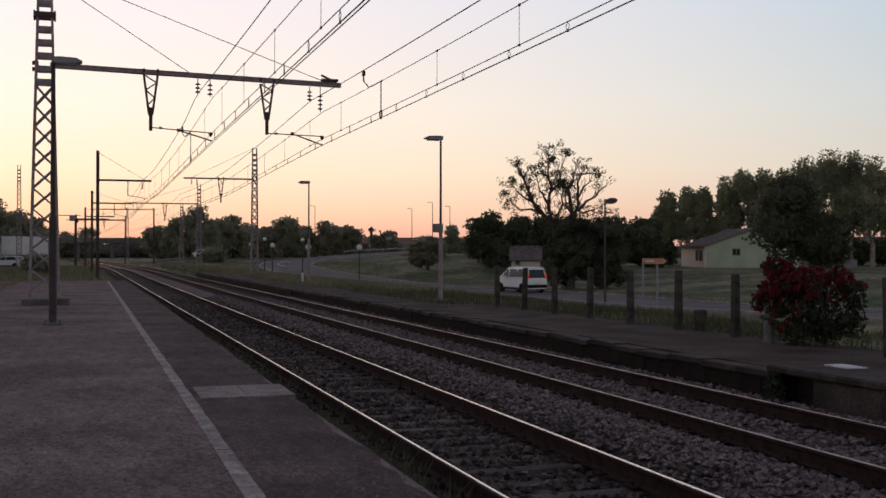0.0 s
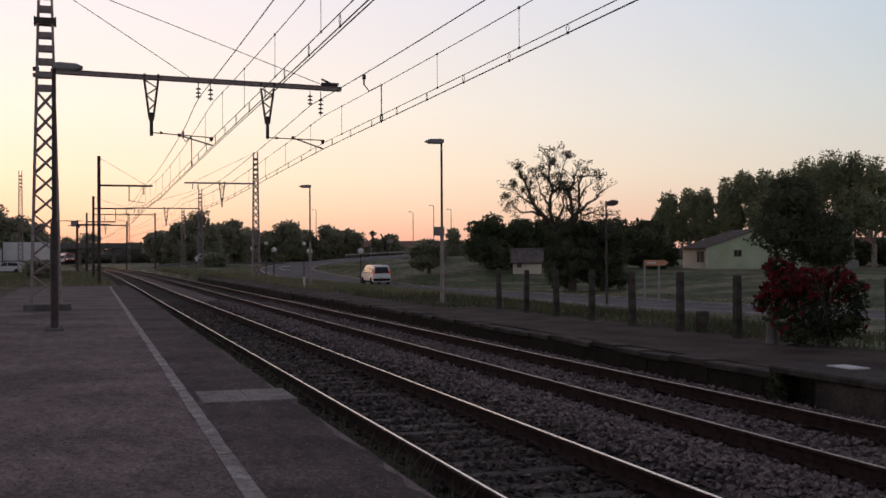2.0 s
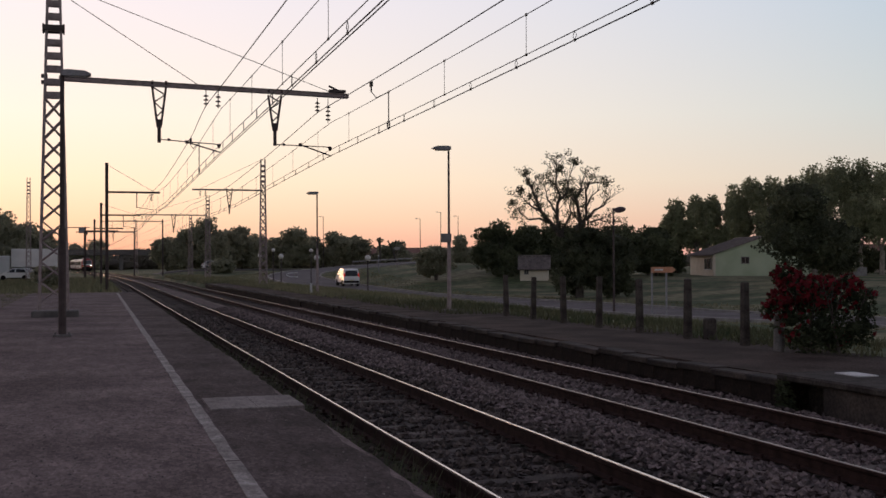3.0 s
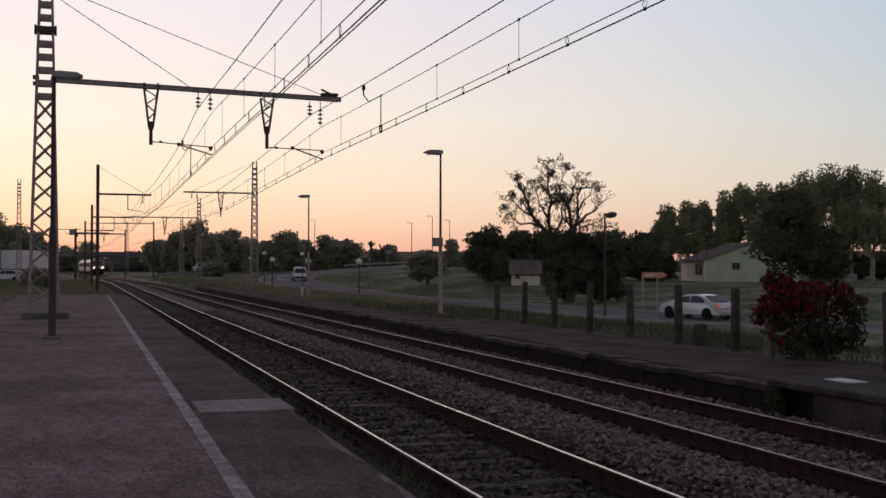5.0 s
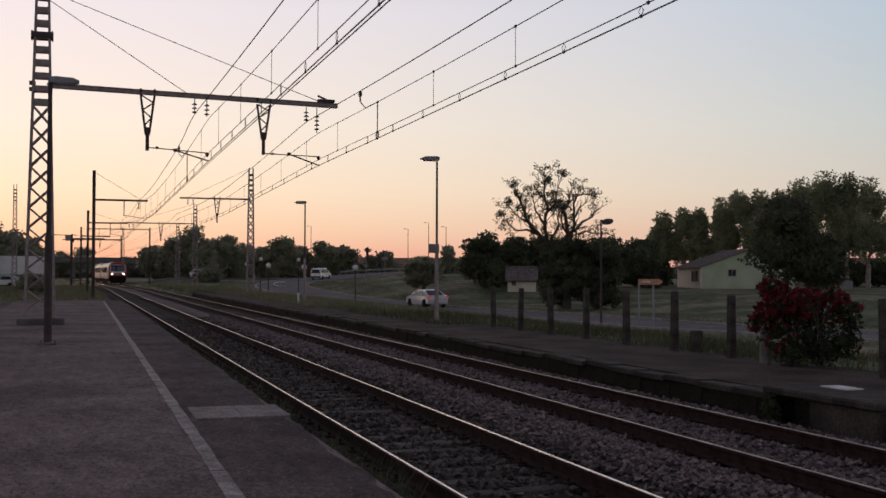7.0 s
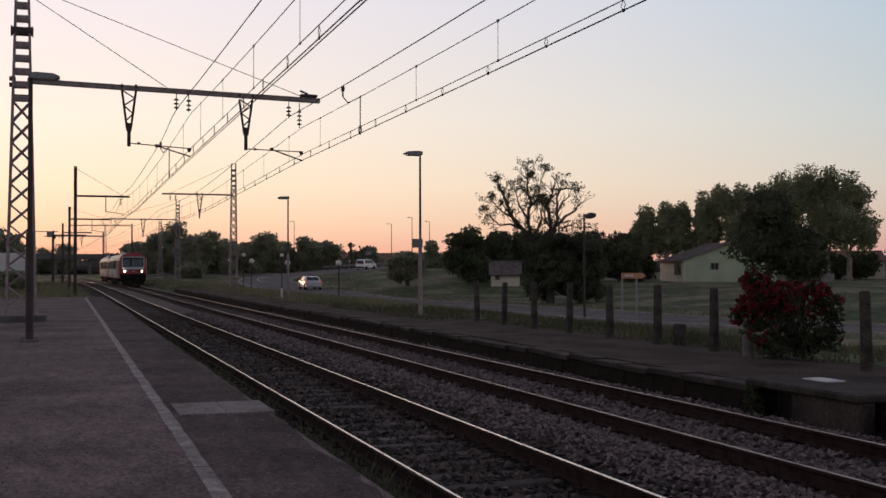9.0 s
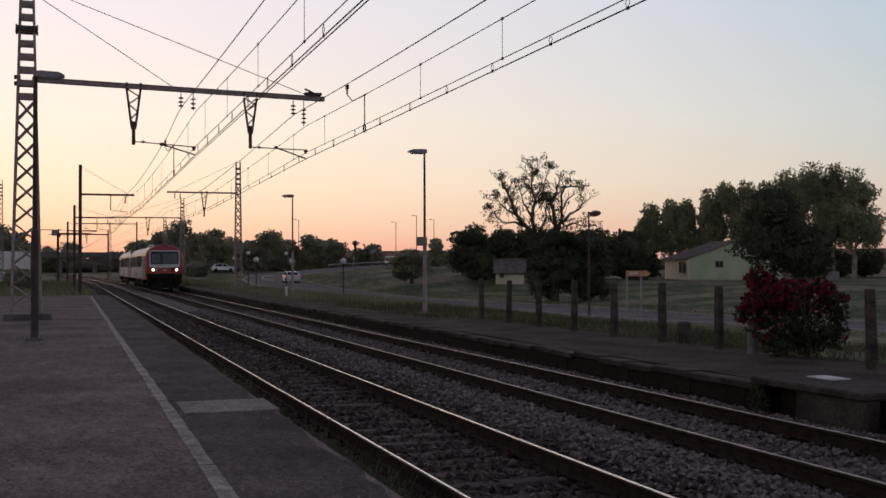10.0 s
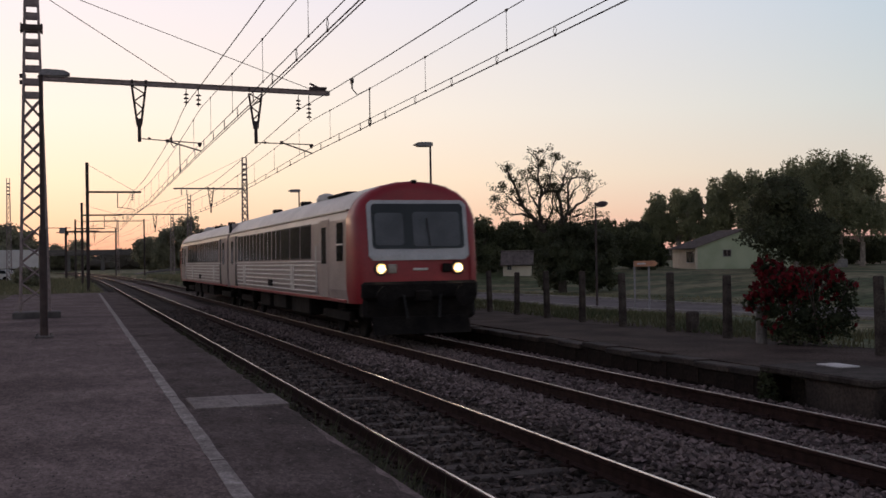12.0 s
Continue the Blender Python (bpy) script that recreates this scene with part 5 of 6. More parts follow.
# ---- trees ----
def plane_tree(x, y, z0, top, spread, seed):
    rng = random.Random(seed)
    t = thing("plane_tree", "tall plane tree with pale trunk and full green crown", "tree", "plane trees")
    trunk = bmesh.new()
    fork = z0 + 1.9 + (top - z0) * .08
    rod(trunk, (x, y, z0 - .2), (x + rng.uniform(-.2, .2), y, fork), .36, .27, 9)
    tips = []
    for k in range(4):
        d = Vector((rng.uniform(-.4, .4), rng.uniform(-.4, .4), 1)).normalized()
        branches(trunk, (x, y, fork - .1), d, (top - fork) * .30, .15, 2, rng, tips, spread=.5)
    part("trunk", trunk, PLANE_BARK, t)
    blobs = []
    h = top - fork
    for k in range(20):
        a = rng.uniform(0, 6.28)
        f = rng.uniform(.10, 1.0)
        w = math.sin(math.pi * min(.88, .30 + .56 * f)) * spread
        blobs.append((x + math.cos(a) * w * .55, y + math.sin(a) * w * .55, fork + h * (.1 + .72 * f), spread * rng.uniform(.24, .42), spread * rng.uniform(.24, .42), h * rng.uniform(.10, .2)))
    blobs.append((x, y, top - h * .17, spread * .42, spread * .42, h * .17))
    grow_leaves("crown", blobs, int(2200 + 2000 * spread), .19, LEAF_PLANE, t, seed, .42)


for i, (x, y, top, sp) in enumerate(((74.4, 133.0, 10.3, 2.04), (76.4, 131.0, 10.7, 1.57), (77.9, 129.4, 10.7, 1.56), (79.8, 127.3, 12.0, 2.01), (81.5, 125.5, 12.6, 2.19), (83.3, 123.4, 12.6, 2.18), (84.9, 121.5, 12.6, 1.99), (86.5, 119.5, 14.0, 2.52), (88.4, 117.1, 14.8, 3.22), (89.9, 115.1, 14.3, 2.31), (91.3, 113.0, 13.8, 3.19))):
    plane_tree(x, y, .1, top, sp * 1.28, 100 + i)


def round_tree(x, y, z0, top, spread, seed, label, mat=None, count=4200, leaf=.26, low=.12):
    rng = random.Random(seed)
    t = thing("broadleaf_tree", label, "tree", "broadleaf trees")
    trunk = bmesh.new()
    rod(trunk, (x, y, z0 - .2), (x, y, z0 + (top - z0) * .45), .22, .14, 7)
    tips = []
    for k in range(3):
        branches(trunk, (x, y, z0 + (top - z0) * .35), Vector((rng.uniform(-.7, .7), rng.uniform(-.7, .7), .9)).normalized(), (top - z0) * .22, .09, 1, rng, tips)
    part("trunk", trunk, BARK, t)
    h = top - z0
    blobs = []
    for k in range(9):
        a, f = rng.uniform(0, 6.28), rng.uniform(low, .8)
        w = math.sin(math.pi * min(.95, .25 + .62 * f)) * spread
        blobs.append((x + math.cos(a) * w * .55, y + math.sin(a) * w * .5, z0 + h * (f * .95 + .04), spread * rng.uniform(.35, .55), spread * rng.uniform(.35, .5), h * rng.uniform(.13, .2)))
    blobs.append((x, y, top - h * .2, spread * .45, spread * .4, h * .2))
    blobs.append((x, y, z0 + h * .42, spread * .75, spread * .6, h * .28))
    grow_leaves("crown", blobs, count, leaf, mat or LEAF_DARK, t, seed, .66)


DARK_AND_SCREEN_TREES = [(63.4, 89.8, .0, 9.4, 4.9), (69.5, 93.5, .0, 5.8, 3.2), (59.2, 117.3, .0, 6.3, 2.2), (64.0, 121.0, .0, 6.2, 3.0), (73.2, 133.8, .0, 6.8, 2.7), (61.0, 113.5, .0, 5.0, 2.4), (74.0, 137.0, .0, 5.6, 2.8), (80.5, 106.5, .0, 2.8, 1.8), (91.5, 124, .1, 2.3, 1.9), (97.0, 124.5, .1, 4.1, 3.0), (101.5, 123.5, .1, 4.0, 3.0), (55.5, 113.6, 0, 6.0, 3.2), (52.0, 116, 0, 6.0, 3.2), (42.0, 113.6, -.2, 6.5, 3.0), (45.8, 114.5, -.2, 6.1, 3.0),
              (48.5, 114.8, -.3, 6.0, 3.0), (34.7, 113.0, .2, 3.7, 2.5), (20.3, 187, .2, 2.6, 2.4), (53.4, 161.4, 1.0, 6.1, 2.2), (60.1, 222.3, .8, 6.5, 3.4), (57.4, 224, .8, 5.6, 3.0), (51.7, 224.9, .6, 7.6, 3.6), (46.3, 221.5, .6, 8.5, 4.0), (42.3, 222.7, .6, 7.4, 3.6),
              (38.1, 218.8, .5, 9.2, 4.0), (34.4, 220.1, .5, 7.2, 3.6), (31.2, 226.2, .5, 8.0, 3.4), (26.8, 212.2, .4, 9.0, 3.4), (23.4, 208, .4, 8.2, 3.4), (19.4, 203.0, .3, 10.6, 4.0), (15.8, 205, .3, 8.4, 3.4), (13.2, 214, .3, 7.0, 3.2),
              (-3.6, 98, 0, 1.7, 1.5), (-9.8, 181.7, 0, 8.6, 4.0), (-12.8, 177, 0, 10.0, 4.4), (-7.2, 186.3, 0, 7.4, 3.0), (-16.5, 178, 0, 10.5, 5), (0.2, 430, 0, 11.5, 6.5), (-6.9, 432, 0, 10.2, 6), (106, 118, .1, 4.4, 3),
              # Unseen row added on the left, to block bright sky from the train's windows.
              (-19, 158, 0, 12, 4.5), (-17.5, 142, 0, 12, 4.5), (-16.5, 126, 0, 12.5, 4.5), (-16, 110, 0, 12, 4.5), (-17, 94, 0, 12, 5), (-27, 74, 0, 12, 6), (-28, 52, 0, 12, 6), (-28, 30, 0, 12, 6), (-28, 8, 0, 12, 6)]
# Trees past y 150 and low shrubs take the leaf colour paled for haze.
for i, (x, y, z0, top, sp) in enumerate(DARK_AND_SCREEN_TREES):
    round_tree(x, y, z0, top, sp, 300 + i, "dark leafy tree standing against the dusk sky", mat=LEAF_HAZED if y > 150 or top < 4 else LEAF_NIGHT if y < 95 else LEAF_DARK, count=int(650 * sp * sp + 1500) if y < 130 else 4200, leaf=.2 if y < 130 else .32)


def build_old_tree():
    """The tall half-bare tree beyond the road: thin grey-green foliage, dead limbs, a dark thicket below."""
    rng = random.Random(41)
    t = thing("half_bare_tree", "tall half-bare old tree with thin leaves and dead limbs", "tree")
    bm = bmesh.new()
    tips, dead = [], []
    base = Vector((37.0, 82.6, -.9))
    across, back = Vector((.914, -.407, 0)), Vector((.407, .914, 0))

    def spot(r, z, d=0.0):
        return Vector((base.x, base.y, z)) + across * r + back * d

    rod(bm, spot(.45, -1.2), spot(.35, 2.0), .36, .30, 9)
    rod(bm, spot(.35, 1.9), spot(.42, 4.6), .30, .24, 9)
    # each limb: thickness at its foot, leafiness, and its way as (across, height) in metres
    limbs = [(.27, .9, [(.34, 2.2), (-1.2, 4.3), (-2.1, 5.3), (-3.1, 6.8), (-3.5, 7.9), (-4.1, 9.0)]),
             (.20, 1.0, [(-1.3, 4.2), (-1.5, 5.2), (-1.45, 6.9), (-1.3, 7.8), (-1.6, 9.1), (-1.5, 10.4)]),
             (.12, 1.0, [(-2.2, 5.4), (-3.1, 5.75), (-4.1, 5.7), (-4.9, 6.4)]),
             (.11, 1.0, [(-2.8, 6.3), (-3.8, 6.9), (-4.6, 7.6)]),
             (.11, 1.0, [(-1.5, 6.2), (-2.3, 7.4), (-2.7, 8.6)]),
             (.10, .9, [(-1.4, 7.2), (-.7, 8.0), (-.5, 8.8), (-.25, 9.8)]),
             (.12, .9, [(-1.2, 4.5), (-.5, 5.6), (-.4, 6.8), (-.3, 7.6)]),
             (.22, .1, [(.4, 4.4), (.5, 6.2), (.25, 7.5), (.7, 8.2), (.6, 8.6)]),
             (.17, .5, [(.5, 4.6), (1.15, 6.1), (1.25, 7.4), (1.35, 8.5), (2.0, 8.8)]),
             (.13, .25, [(1.2, 5.6), (2.1, 6.4), (2.9, 6.9), (3.7, 7.5)]),
             (.09, .2, [(1.2, 6.7), (1.9, 7.7), (2.6, 8.4)]),
             (.09, .5, [(1.6, 5.4), (2.5, 5.6), (3.3, 5.4)]),
             (.09, .5, [(.5, 5.4), (-.1, 6.4), (.0, 7.2)])]
    for w, leafy, way in limbs:
        depth = rng.uniform(-.9, .9)
        knots = smooth_line([spot(.08 + r * (.78 if r > 0 else .92), z * .935, depth * i / len(way)) for i, (r, z) in enumerate(way)], .42)
        for i in range(1, len(knots)):
            knots[i] = knots[i] + Vector((rng.uniform(-.07, .07), rng.uniform(-.2, .2), rng.uniform(-.05, .05)))
        for i, (p, q) in enumerate(zip(knots, knots[1:])):
            f0, f1 = i / (len(knots) - 1), (i + 1) / (len(knots) - 1)
            rod(bm, p, q, w * (1 - .72 * f0), w * (1 - .72 * f1), n=6)
            if f0 > .2:
                for _ in range(3):
                    d = ((q - p).normalized() * .7 + Vector((rng.uniform(-1, 1), rng.uniform(-1, 1), rng.uniform(-.3, .9))) * .8).normalized()
                    branches(bm, q, d, rng.uniform(.4, .95), max(.024, w * .2), 1, rng, tips if rng.random() < leafy else dead, spread=.8)
        branches(bm, knots[-1], (knots[-1] - knots[-2]).normalized(), .4, w * .25, 2, rng, tips if leafy > .4 else dead, spread=.8)
    part("trunk", bm, BARK, t)
    blobs = [(p.x, p.y, p.z, rng.uniform(.16, .42), rng.uniform(.16, .42), rng.uniform(.12, .34)) for p in tips if rng.random() < .8]
    blobs += [(p.x, p.y, p.z, .12, .12, .1) for p in dead if rng.random() < .12]
    blobs += [(c.x, c.y, c.z, .28, .3, .22) for c in (spot(-1.4 + rng.uniform(-.6, .6), 9.75 + rng.uniform(-.7, .3), rng.uniform(-.3, .3)) for _ in range(9))]
    for _ in range(95):
        r, z = rng.uniform(-2.3, 3.0), rng.uniform(4.3, 6.4)
        if z < 6.6 - .5 * abs(r - .3):
            c = spot(r, z, rng.uniform(-.9, .9))
            blobs.append((c.x, c.y, c.z, rng.uniform(.2, .5), rng.uniform(.2, .5), rng.uniform(.2, .4)))
    grow_leaves("crown", blobs, 15 * len(blobs), .085, LEAF_ASH, t, 42, 0)
    under = thing("undergrowth", "dark ivy-clad thicket round the old tree", "bush")
    blobs = []
    for k in range(95):
        r = rng.uniform(-1.4, 4.6)
        top = 5.3 - abs(r - .8) * .35
        c = spot(r, -.6 + rng.random() * top, rng.uniform(-1.0, 1.4))
        blobs.append((c.x, c.y, c.z, rng.uniform(.4, .9), rng.uniform(.4, .9), rng.uniform(.35, .8)))
    grow_leaves("foliage", blobs, 21000, .13, LEAF_NIGHT, under, 43, .70)


build_old_tree()


def build_far_woods():
    rng = random.Random(55)
    blobs = []
    for k in range(150):
        a = radians(-30 + 90 * k / 150 + rng.uniform(-.3, .3))
        r = rng.uniform(430, 520)
        h = rng.uniform(4, 9)
        blobs.append((math.sin(a) * r, math.cos(a) * r, h * .42, rng.uniform(6, 12), 6, h * .62))
    w = thing("far_woods", "dark line of distant trees on the horizon", "woods")
    tagged(grow_leaves("canopy", blobs, 26000, .9, FAR_WOOD, w, 56, .85), kind="stuff")
    tagged(w, kind="stuff")


build_far_woods()


def pollard(x, y, z0, top, lean, seed):
    rng = random.Random(seed)
    t = thing("pollard_tree", "bare pollarded tree with stubby limbs", "tree", "pollard trees")
    bm = bmesh.new()
    fork = Vector((x + lean * .5, y, z0 + (top - z0) * .6))
    rod(bm, (x, y, z0 - .2), fork, .28, .22, 7)
    for k in range(4):
        e = fork + Vector((rng.uniform(-1.1, 1.1) + lean * .5, rng.uniform(-.5, .5), (top - z0) * rng.uniform(.25, .42)))
        rod(bm, fork, e, .18, .13, 6)
        bmesh.ops.create_icosphere(bm, subdivisions=1, radius=.24, matrix=Matrix.Translation(e))
    part("trunk", bm, BARK, t)
    grow_leaves("shoots", [(fork.x, fork.y, top - .5, .7, .5, .4)], 160, .16, LEAF_HAZED, t, seed, 0)


pollard(55.9, 221.0, .8, 7.1, 0.0, 61)
pollard(59.0, 219.5, .8, 6.3, -1.2, 62)


# ---- buildings ----
def gable_house(name, label, m, length, depth, eave, ridge, wall_mat, windows, side_mat=None, roof_mat=None):
    """Walls with openings, gables, and a two-sided tiled roof; the ridge runs along local x."""
    h = thing(name, label, "house", at=m)
    t = .25
    for sy in (-1, 1):
        part("wall", box(bmesh.new(), (0, sy * (depth / 2 - t / 2), eave / 2 - .25), (length, t, eave + .5)), wall_mat if sy < 0 else side_mat or wall_mat, h)
    for sx in (-1, 1):
        bm = bmesh.new()
        prism(bm, [(-depth / 2 + t, -.5), (depth / 2 - t, -.5), (depth / 2 - t, eave), (0, ridge), (-depth / 2 + t, eave)], sx * (length / 2 - t), sx * length / 2)
        part("gable", bm, wall_mat, h)
    bm = bmesh.new()
    slope = math.hypot(depth / 2 + .4, ridge - eave + .3)
    ang = math.atan2(ridge - eave, depth / 2)
    for sy in (-1, 1):
        mm = Matrix.Translation((0, 0, ridge + .05)) @ Matrix.Rotation(-sy * ang, 4, "X")
        box(bm, (0, sy * slope / 2, 0), (length + .5, slope, .12), mm)
        for k in range(int((length + .4) / .35)):
            rod(bm, mm @ Vector((-length / 2 - .2 + .35 * k, 0, .06)), mm @ Vector((-length / 2 - .2 + .35 * k, sy * slope, .06)), .06, n=5)
    rod(bm, (-length / 2 - .25, 0, ridge + .12), (length / 2 + .25, 0, ridge + .12), .12, n=6)
    tagged(part("roof", bm, roof_mat or ROOF_TILE, h), "grey-brown tile roof" if roof_mat else "red-brown clay tile roof", kind="stuff")
    for axis, pos, z, w, hh in windows:
        bm = bmesh.new()
        fr = bmesh.new()
        if axis == "x-" or axis == "x+":
            s = -1 if axis == "x-" else 1
            xx = s * (length / 2 + .004)
            box(bm, (xx, pos, z), (.04, w, hh))
            for o in (-w / 2, 0, w / 2):
                box(fr, (xx + s * .02, pos + o, z), (.06, .07, hh + .1))
            for o in (-hh / 2, hh / 2):
                box(fr, (xx + s * .02, pos, z + o), (.06, w + .1, .07))
        else:
            s = -1 if axis == "y-" else 1
            yy = s * (depth / 2 + .004)
            box(bm, (pos, yy, z), (w, .04, hh))
            for o in (-w / 2, 0, w / 2):
                box(fr, (pos + o, yy + s * .02, z), (.07, .06, hh + .1))
            for o in (-hh / 2, hh / 2):
                box(fr, (pos, yy + s * .02, z + o), (w + .1, .06, .07))
        pane = part("window", bm, GLASS_DARK, h)
        part("window_frame", fr, PALE_CONCRETE, pane)
    return h


def build_houses():
    # pale green gable-ended bungalow
    g = gable_house("bungalow", "pale green rendered bungalow with a low tiled roof", pose(75.4, 117.3, .1, 0, 0, 77), 9.0, 11.4, 2.6, 4.5, RENDER_GREEN, [("x-", 1.9, 1.9, .9, .75)], RENDER_CREAM, ROOF_GREY)
    for x in (-3.75, -2.35):
        part("front_window", box(bmesh.new(), (x + .45, 5.72, 1.5), (.8, .05, 1.25)), GLASS_DARK, g, "dark window")
        for o in (0, .9):
            part("shutter", box(bmesh.new(), (x + o, 5.75, 1.5), (.26, .06, 1.35), bevel=.01), SHUTTER, g, "dark open shutter")
        part("window_sill", box(bmesh.new(), (x + .45, 5.78, .82), (1.1, .16, .08)), WHITE_PAINT, g)
    gable_house("shed", "small pale rendered shed with a grey-brown tiled roof", pose(43.9, 108.0, .1, 0, 0, -24), 2.9, 2.5, 1.25, 2.3, RENDER_CREAM, [("y-", -.8, .8, .4, .5)], roof_mat=ROOF_GREY)
    gable_house("white_house", "white house with a red tiled roof", pose(105.5, 131.0, .1, 0, 0, -30), 9.0, 7.0, 2.7, 3.9, RENDER_CREAM, [("y-", -2.0, 1.4, 1.0, 1.2), ("y-", 1.5, 1.4, 1.0, 1.2)])
    far = gable_house("far_building", "long low building with a tiled roof", pose(68, 238, 1.2, 0, 0, -16), 26.0, 8.0, 2.8, 3.9, RENDER_GREY, [])
    wall = thing("garden_wall", "low pale garden wall beside the house", "wall")
    part("wall", box(bmesh.new(), (83.5, 108.5, .5), (4.0, .3, 1.2), pose(0, 0, 0)), PALE_CONCRETE, wall)


build_houses()


def build_bridge():
    b = thing("road_bridge", "dark concrete road bridge over the far tracks", "bridge")
    part("deck", box(bmesh.new(), (0, 395, 5.6), (90, 9, 1.0), bevel=.05), CONCRETE, b)
    part("parapet", box(bmesh.new(), (0, 390.7, 6.5), (90, .3, 1.0), bevel=.04), CONCRETE, b)
    for x in (-27, -18, -2, 9):
        part("pier", box(bmesh.new(), (x, 395, 2.5), (1.2, 7, 5.4), bevel=.1), CONCRETE, b)
    for s in (-1, 1):
        bm = bmesh.new()
        prism(bm, [(391, -.3), (399, -.3), (399, 5.2), (391, 5.2)], s * 30, s * 45)
        part("abutment", bm, CONCRETE, b)


build_bridge()


# ---- lamps, signs and rails along the road ----
def globe_lamp(x, y, z0, zg, r=.24):
    m = thing("globe_lamp", "dark slim post with a pale opal globe", "street lamp", "globe lamps")
    part("post", rod(bmesh.new(), (x, y, z0 - .1), (x, y, zg - r * .8), .055, .045, 8), DARK_STEEL, m)
    bm = bmesh.new()
    bmesh.ops.create_uvsphere(bm, u_segments=16, v_segments=10, radius=r)
    for v in bm.verts:
        v.co += Vector((x, y, zg))
    part("globe", bm, GLOBE, m, "pale opal globe", True)
    part("collar", rod(bmesh.new(), (x, y, zg - r * 1.1), (x, y, zg - r * .75), .10, .12, 10), DARK_STEEL, m)


for x, y, zg in ((20.7, 85.8, 2.25), (18.2, 94.0, 2.32), (22.4, 118.9, 3.25), (16.9, 104.9, 2.53), (18.5, 120.1, 3.31), (15.9, 112.0, 2.7)):
    globe_lamp(x, y, ground_z(x, y), zg, .24 if y < 110 else .21)


def road_lamp(x, y, z0, top, arm, label="tall slim road lamp with a small head", disc=False):
    m = thing("street_lamp", label, "street lamp", "street lamps")
    part("post", rod(bmesh.new(), (x, y, z0 - .2), (x, y, top), .08, .05, 8), DARK_STEEL, m)
    bm = bmesh.new()
    if disc:
        mm = Matrix.Translation((x + .42, y, top - .12)) @ pose(0, 0, 0, 22, -20, 0)
        lathe(bm, [(.05, -.06), (.34, -.03), (.36, .03), (.2, .12), (.04, .16)], mm, 18)
        rod(bm, (x, y, top - .05), (x + .3, y, top - .1), .035)
    else:
        rod(bm, (x, y, top), (x + arm, y, top + .08), .035)
        box(bm, (x + arm * 1.2, y, top + .06), (abs(arm) * .6, .25, .12), bevel=.03)
    part("lantern", bm, LAMP_GREY if not disc else DARK_STEEL, m)


road_lamp(29.4, 59.9, -1.1, 5.05, 0, "dark road lamp with a tilted disc head", True)
for x, y, top in ((56.0, 192.0, 9.8), (56.6, 181.5, 10.5), (59.4, 180.5, 9.8), (41.4, 207.3, 10.7)):
    road_lamp(x, y, ground_z(x, y), top, -.55)


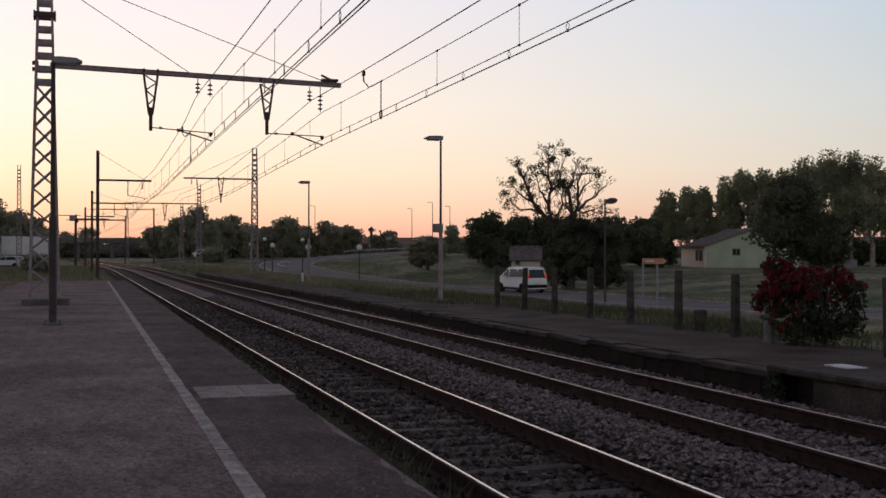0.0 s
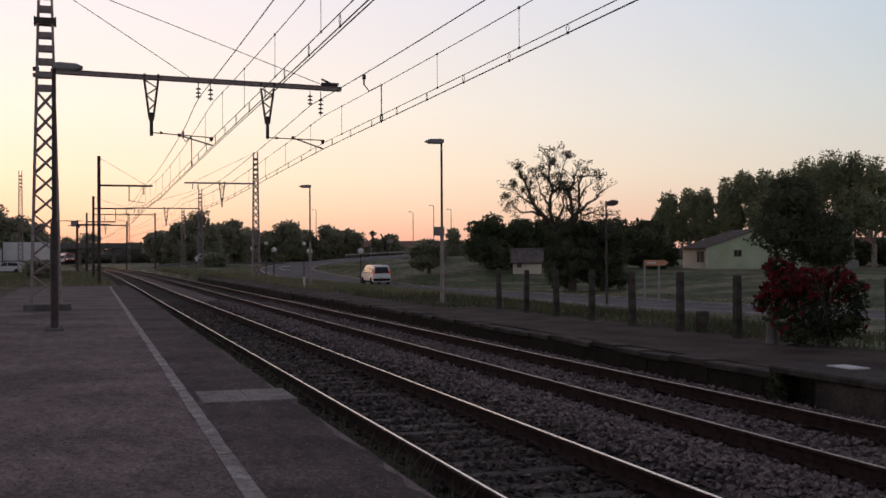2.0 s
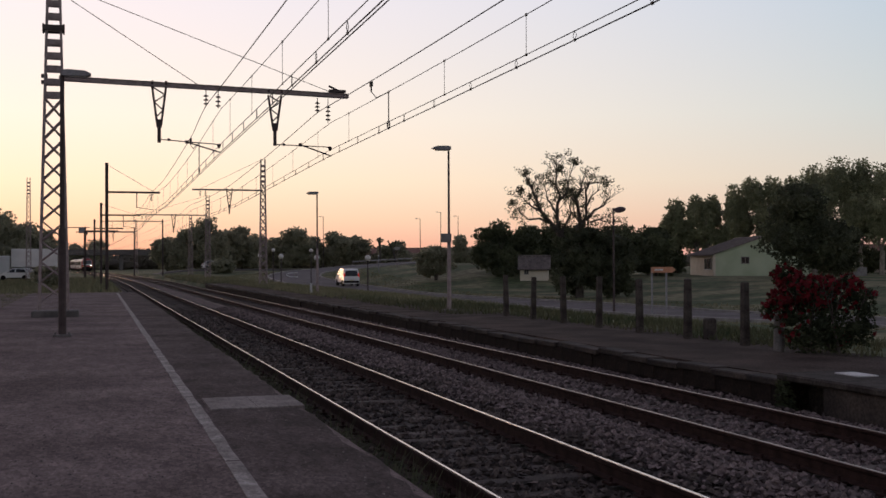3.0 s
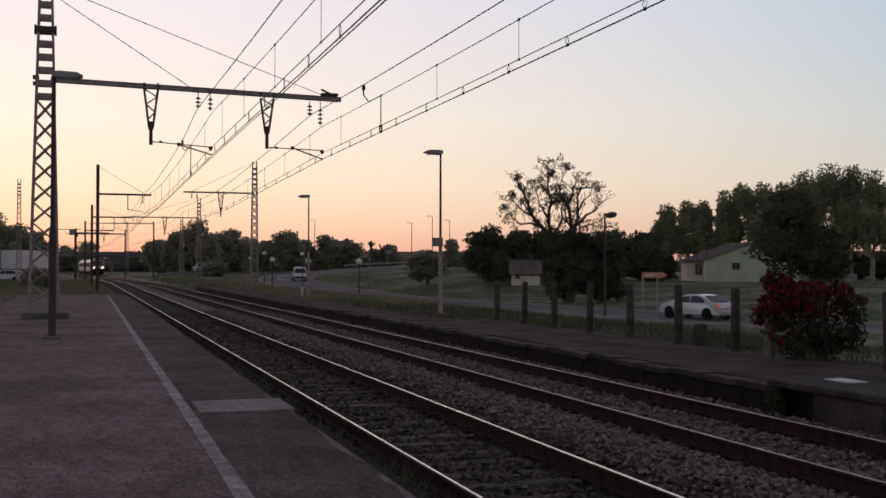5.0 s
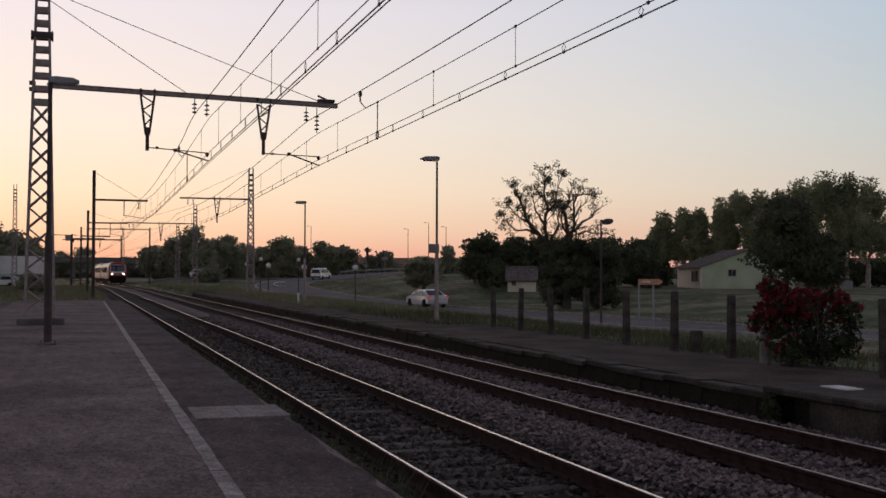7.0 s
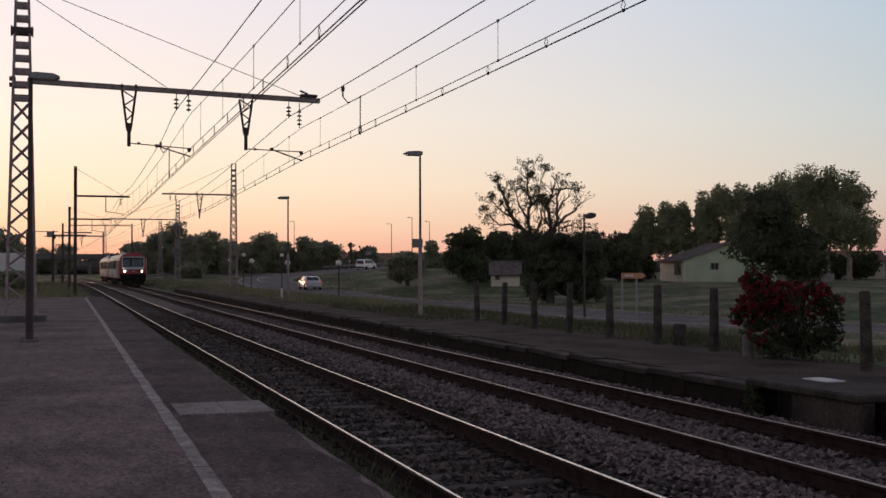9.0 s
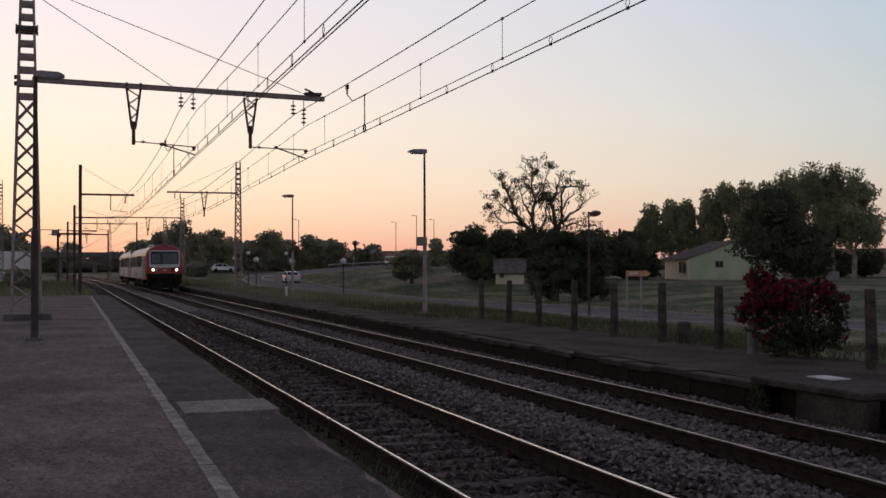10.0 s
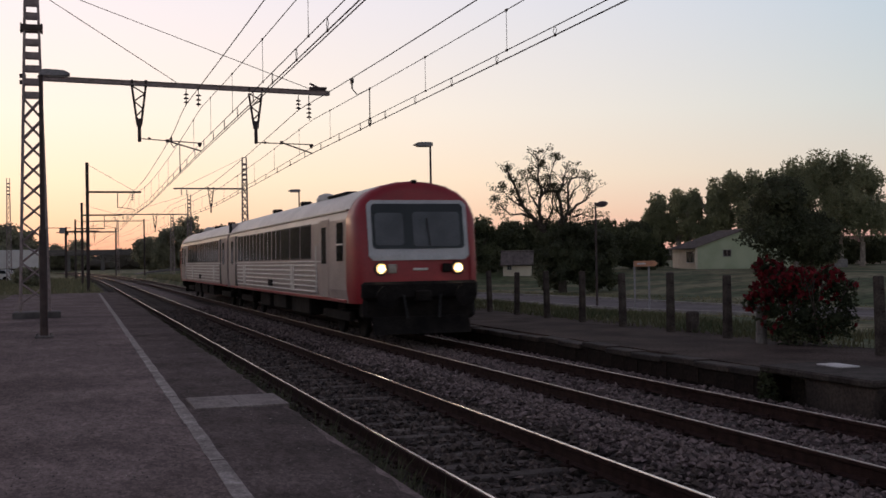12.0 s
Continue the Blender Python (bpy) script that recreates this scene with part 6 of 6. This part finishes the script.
def build_signs():
    s = thing("direction_sign", "arrow-shaped direction sign on two posts, orange light put into its colour, white bar", "road sign")
    z0 = ground_z(30.5, 56.3)
    for x, y in ((30.05, 56.4), (30.85, 56.2)):
        part("post", rod(bmesh.new(), (x, y, z0 - .1), (x, y, 1.5), .055, n=8), LAMP_GREY, s)
    bm = bmesh.new()
    pts = [(30.0, 1.22), (31.15, 1.22), (31.35, 1.38), (31.15, 1.54), (30.0, 1.54)]
    a = [bm.verts.new((x, 56.42 - (x - 30) * .26 - .06, z)) for x, z in pts]
    b = [bm.verts.new((x, 56.45 - (x - 30) * .26 - .03, z)) for x, z in pts]
    for i in range(5):
        bm.faces.new((a[i], a[(i + 1) % 5], b[(i + 1) % 5], b[i]))
    bm.faces.new(a)
    bm.faces.new(b[::-1])
    bmesh.ops.recalc_face_normals(bm, faces=bm.faces)
    part("panel", bm, SIGN_FACE, s, "arrow panel coloured as if lit orange")
    bm = bmesh.new()
    box(bm, (30.42, 56.20, 1.38), (.60, .02, .09), pose(0, 0, 0))
    part("lettering_bar", bm, SIGN_WHITE, s, "plain pale bar")
    g = thing("road_sign", "pale road sign on a thin post", "road sign")
    x, y = 47.9, 178.0
    z = ground_z(x, y)
    part("post", rod(bmesh.new(), (x, y, z - .1), (x, y, 4.53), .05, n=8), MAST_STEEL, g)
    part("panel", box(bmesh.new(), (x, y - .07, 4.33), (1.1, .04, .5), bevel=.01), RENDER_GREY, g)
    g = thing("marker_post", "thin pale post in the grass beside the road", "post")
    x, y = 34.2, 136.0
    z = ground_z(x, y)
    part("post", rod(bmesh.new(), (x, y, z - .1), (x, y, z + 2.0), .06, n=8), LAMP_GREY, g)
    part("cap", box(bmesh.new(), (x, y, z + 2.03), (.18, .12, .16), bevel=.02), SIGN_WHITE, g)
    # white marker stake
    k = thing("marker_stake", "short white plastic marker stake by the platform", "marker stake")
    part("stake", rod(bmesh.new(), (11.3, 60.0, .1), (11.3, 60.0, .75), .07, .06, 8), WHITE_PAINT, k)
    # curved white barrier on the bend
    b = thing("road_barrier", "white hooped guard rail end on the bend", "barrier")
    path = smooth_line([(25.4, 144, .12), (24.4, 144.3, .16), (24.1, 145, .36), (24.5, 145.7, .60), (25.7, 146, .68)], .3)
    bm = bmesh.new()
    for p, q in zip(path, path[1:]):
        rod(bm, p, q, .06, n=8)
    part("rail", bm, WHITE_PAINT, b)
    for x, y, z in ((24.15, 145, .36), (25.5, 146, .66)):
        part("post", box(bmesh.new(), (x, y, z / 2 - .1), (.08, .08, z + .2)), MAST_STEEL, b)
    # guard rail of the ramp
    g = thing("guard_rail", "long pale guard rail along the ramp", "guard rail")
    line = offset_line(ROAD_PATH, -ROAD_HALF - 1.0)
    seg = [p for p in line if 188 < p.y < 214 and p.x > 30]
    part("rail", sweep(bmesh.new(), [(-.03, .55), (.03, .55), (.045, .65), (.03, .74), (-.03, .74)], seg), LAMP_GREY, g)
    for p in seg[::2]:
        part("post", box(bmesh.new(), (p.x, p.y, p.z + .3), (.1, .1, 1.0)), MAST_STEEL, g)


build_signs()


def build_left_yard():
    """White lorry and cars parked beyond the near platform."""
    t = thing("white_lorry", "white box lorry parked beside the station yard", "lorry", at=pose(-7.0, 148, 0, 0, 0, 0))
    part("box_body", box(bmesh.new(), (0, 0, 2.7), (5.4, 2.4, 2.3), bevel=.05), CAR_WHITE, t)
    part("chassis", box(bmesh.new(), (0, 0, 1.2), (5.6, 2.0, .5), bevel=.04), UNDER, t)
    bm = box(bmesh.new(), (-3.7, 0, 1.9), (1.7, 2.3, 2.2), bevel=.12)
    part("cab", bm, CAR_WHITE, t)
    for x in (-3.6, 1.6):
        for s in (-1, 1):
            bm = lathe(bmesh.new(), [(.3, -.14), (.5, -.13), (.5, .13), (.3, .14)], Matrix.Translation((x, s * 1.0, .5)) @ pose(0, 0, 0, 90, 0, 0), 16)
            part("wheel", bm, RUBBER, t)
    c = copy_thing(ESTATE, pose(-8.6, 140, -.0, 0, 0, 70))
    tagged(c, "white hatchback parked beside the station yard", "car")
    # station lights on a frame beyond
    s = thing("signal_post", "dark signal post with a round head", "signal")
    part("post", rod(bmesh.new(), (-1.2, 160, -.2), (-1.2, 160, 7.0), .10, .08, 8), DARK_STEEL, s)
    part("head", box(bmesh.new(), (-1.55, 160, 6.55), (.8, .4, .75), bevel=.08), LAMP_GREY, s, "grey signal box")
    part("lower_head", box(bmesh.new(), (-1.0, 160, 6.2), (.5, .4, .5), bevel=.06), DARK_STEEL, s)
    part("arm", box(bmesh.new(), (-2.2, 160, 6.95), (3.4, .1, .1)), DARK_STEEL, s)


build_left_yard()


# ---- how things move ----
def key_along(ob, stops):
    """Rows for a road vehicle from (t, x, y, z): it heads along its way."""
    rows = []
    for i, (t, x, y, z) in enumerate(stops):
        a, b = stops[max(i - 1, 0)], stops[min(i + 1, len(stops) - 1)]
        rows.append((t, pose(x, y, z, math.degrees(math.atan2(b[3] - a[3], math.hypot(b[1] - a[1], b[2] - a[2]))), 0, math.degrees(math.atan2(-(b[1] - a[1]), b[2] - a[2])))))
    walk(ob, rows)


def road_run(off, known, ts):
    """Stops along the road at a lane offset, from (seconds, y) pairs that are known."""
    lane = offset_line(ROAD_PATH, off)
    ys = [p.y for p in lane]
    out = []
    for t in ts:
        y = float(np.interp(t, [k[0] for k in known], [k[1] for k in known]))
        out.append((t, *[float(np.interp(y, ys, [p[k] for p in lane])) for k in range(3)]))
    return out


def motions():
    rows = []
    for i in range(25):
        t = i * .5
        y = 23.3 + 32.46 * (12 - t)
        x = TRACK_X[1] + bend(y)
        rows.append((t, pose(x, y, 0, 0, 0, math.degrees(math.atan2(x - TRACK_X[1] - bend(y + 42.3), 42.3)))))
    walk(TRAIN, rows)
    ts = [i * .5 for i in range(25)]
    key_along(VAN, road_run(1.7, [(0, 74.5), (.5, 81.0), (1, 88.9), (1.5, 95.5), (2.5, 108), (4.8, 143.5), (5.5, 153.9), (6.5, 167), (7, 172.7), (8.8, 186.5), (9.5, 190.6), (12, 203)], ts))
    key_along(SEDAN, road_run(1.7, [(0, -6), (4.8, 54.5), (5.5, 65.3), (6, 73.2), (6.5, 80.1), (7, 87.8), (9, 120), (9.5, 128.5), (10.5, 145), (12, 165)], ts))
    ys = [p.x for p in SIDE_PATH]
    stops = []
    for t in ts:
        x = 19.6 + .01 * t + 4.3 * max(0.0, t - 8.66)
        stops.append((t, x, *[float(np.interp(x, ys, [p[k] for p in SIDE_PATH])) for k in (1, 2)]))
    key_along(ESTATE, stops)


motions()
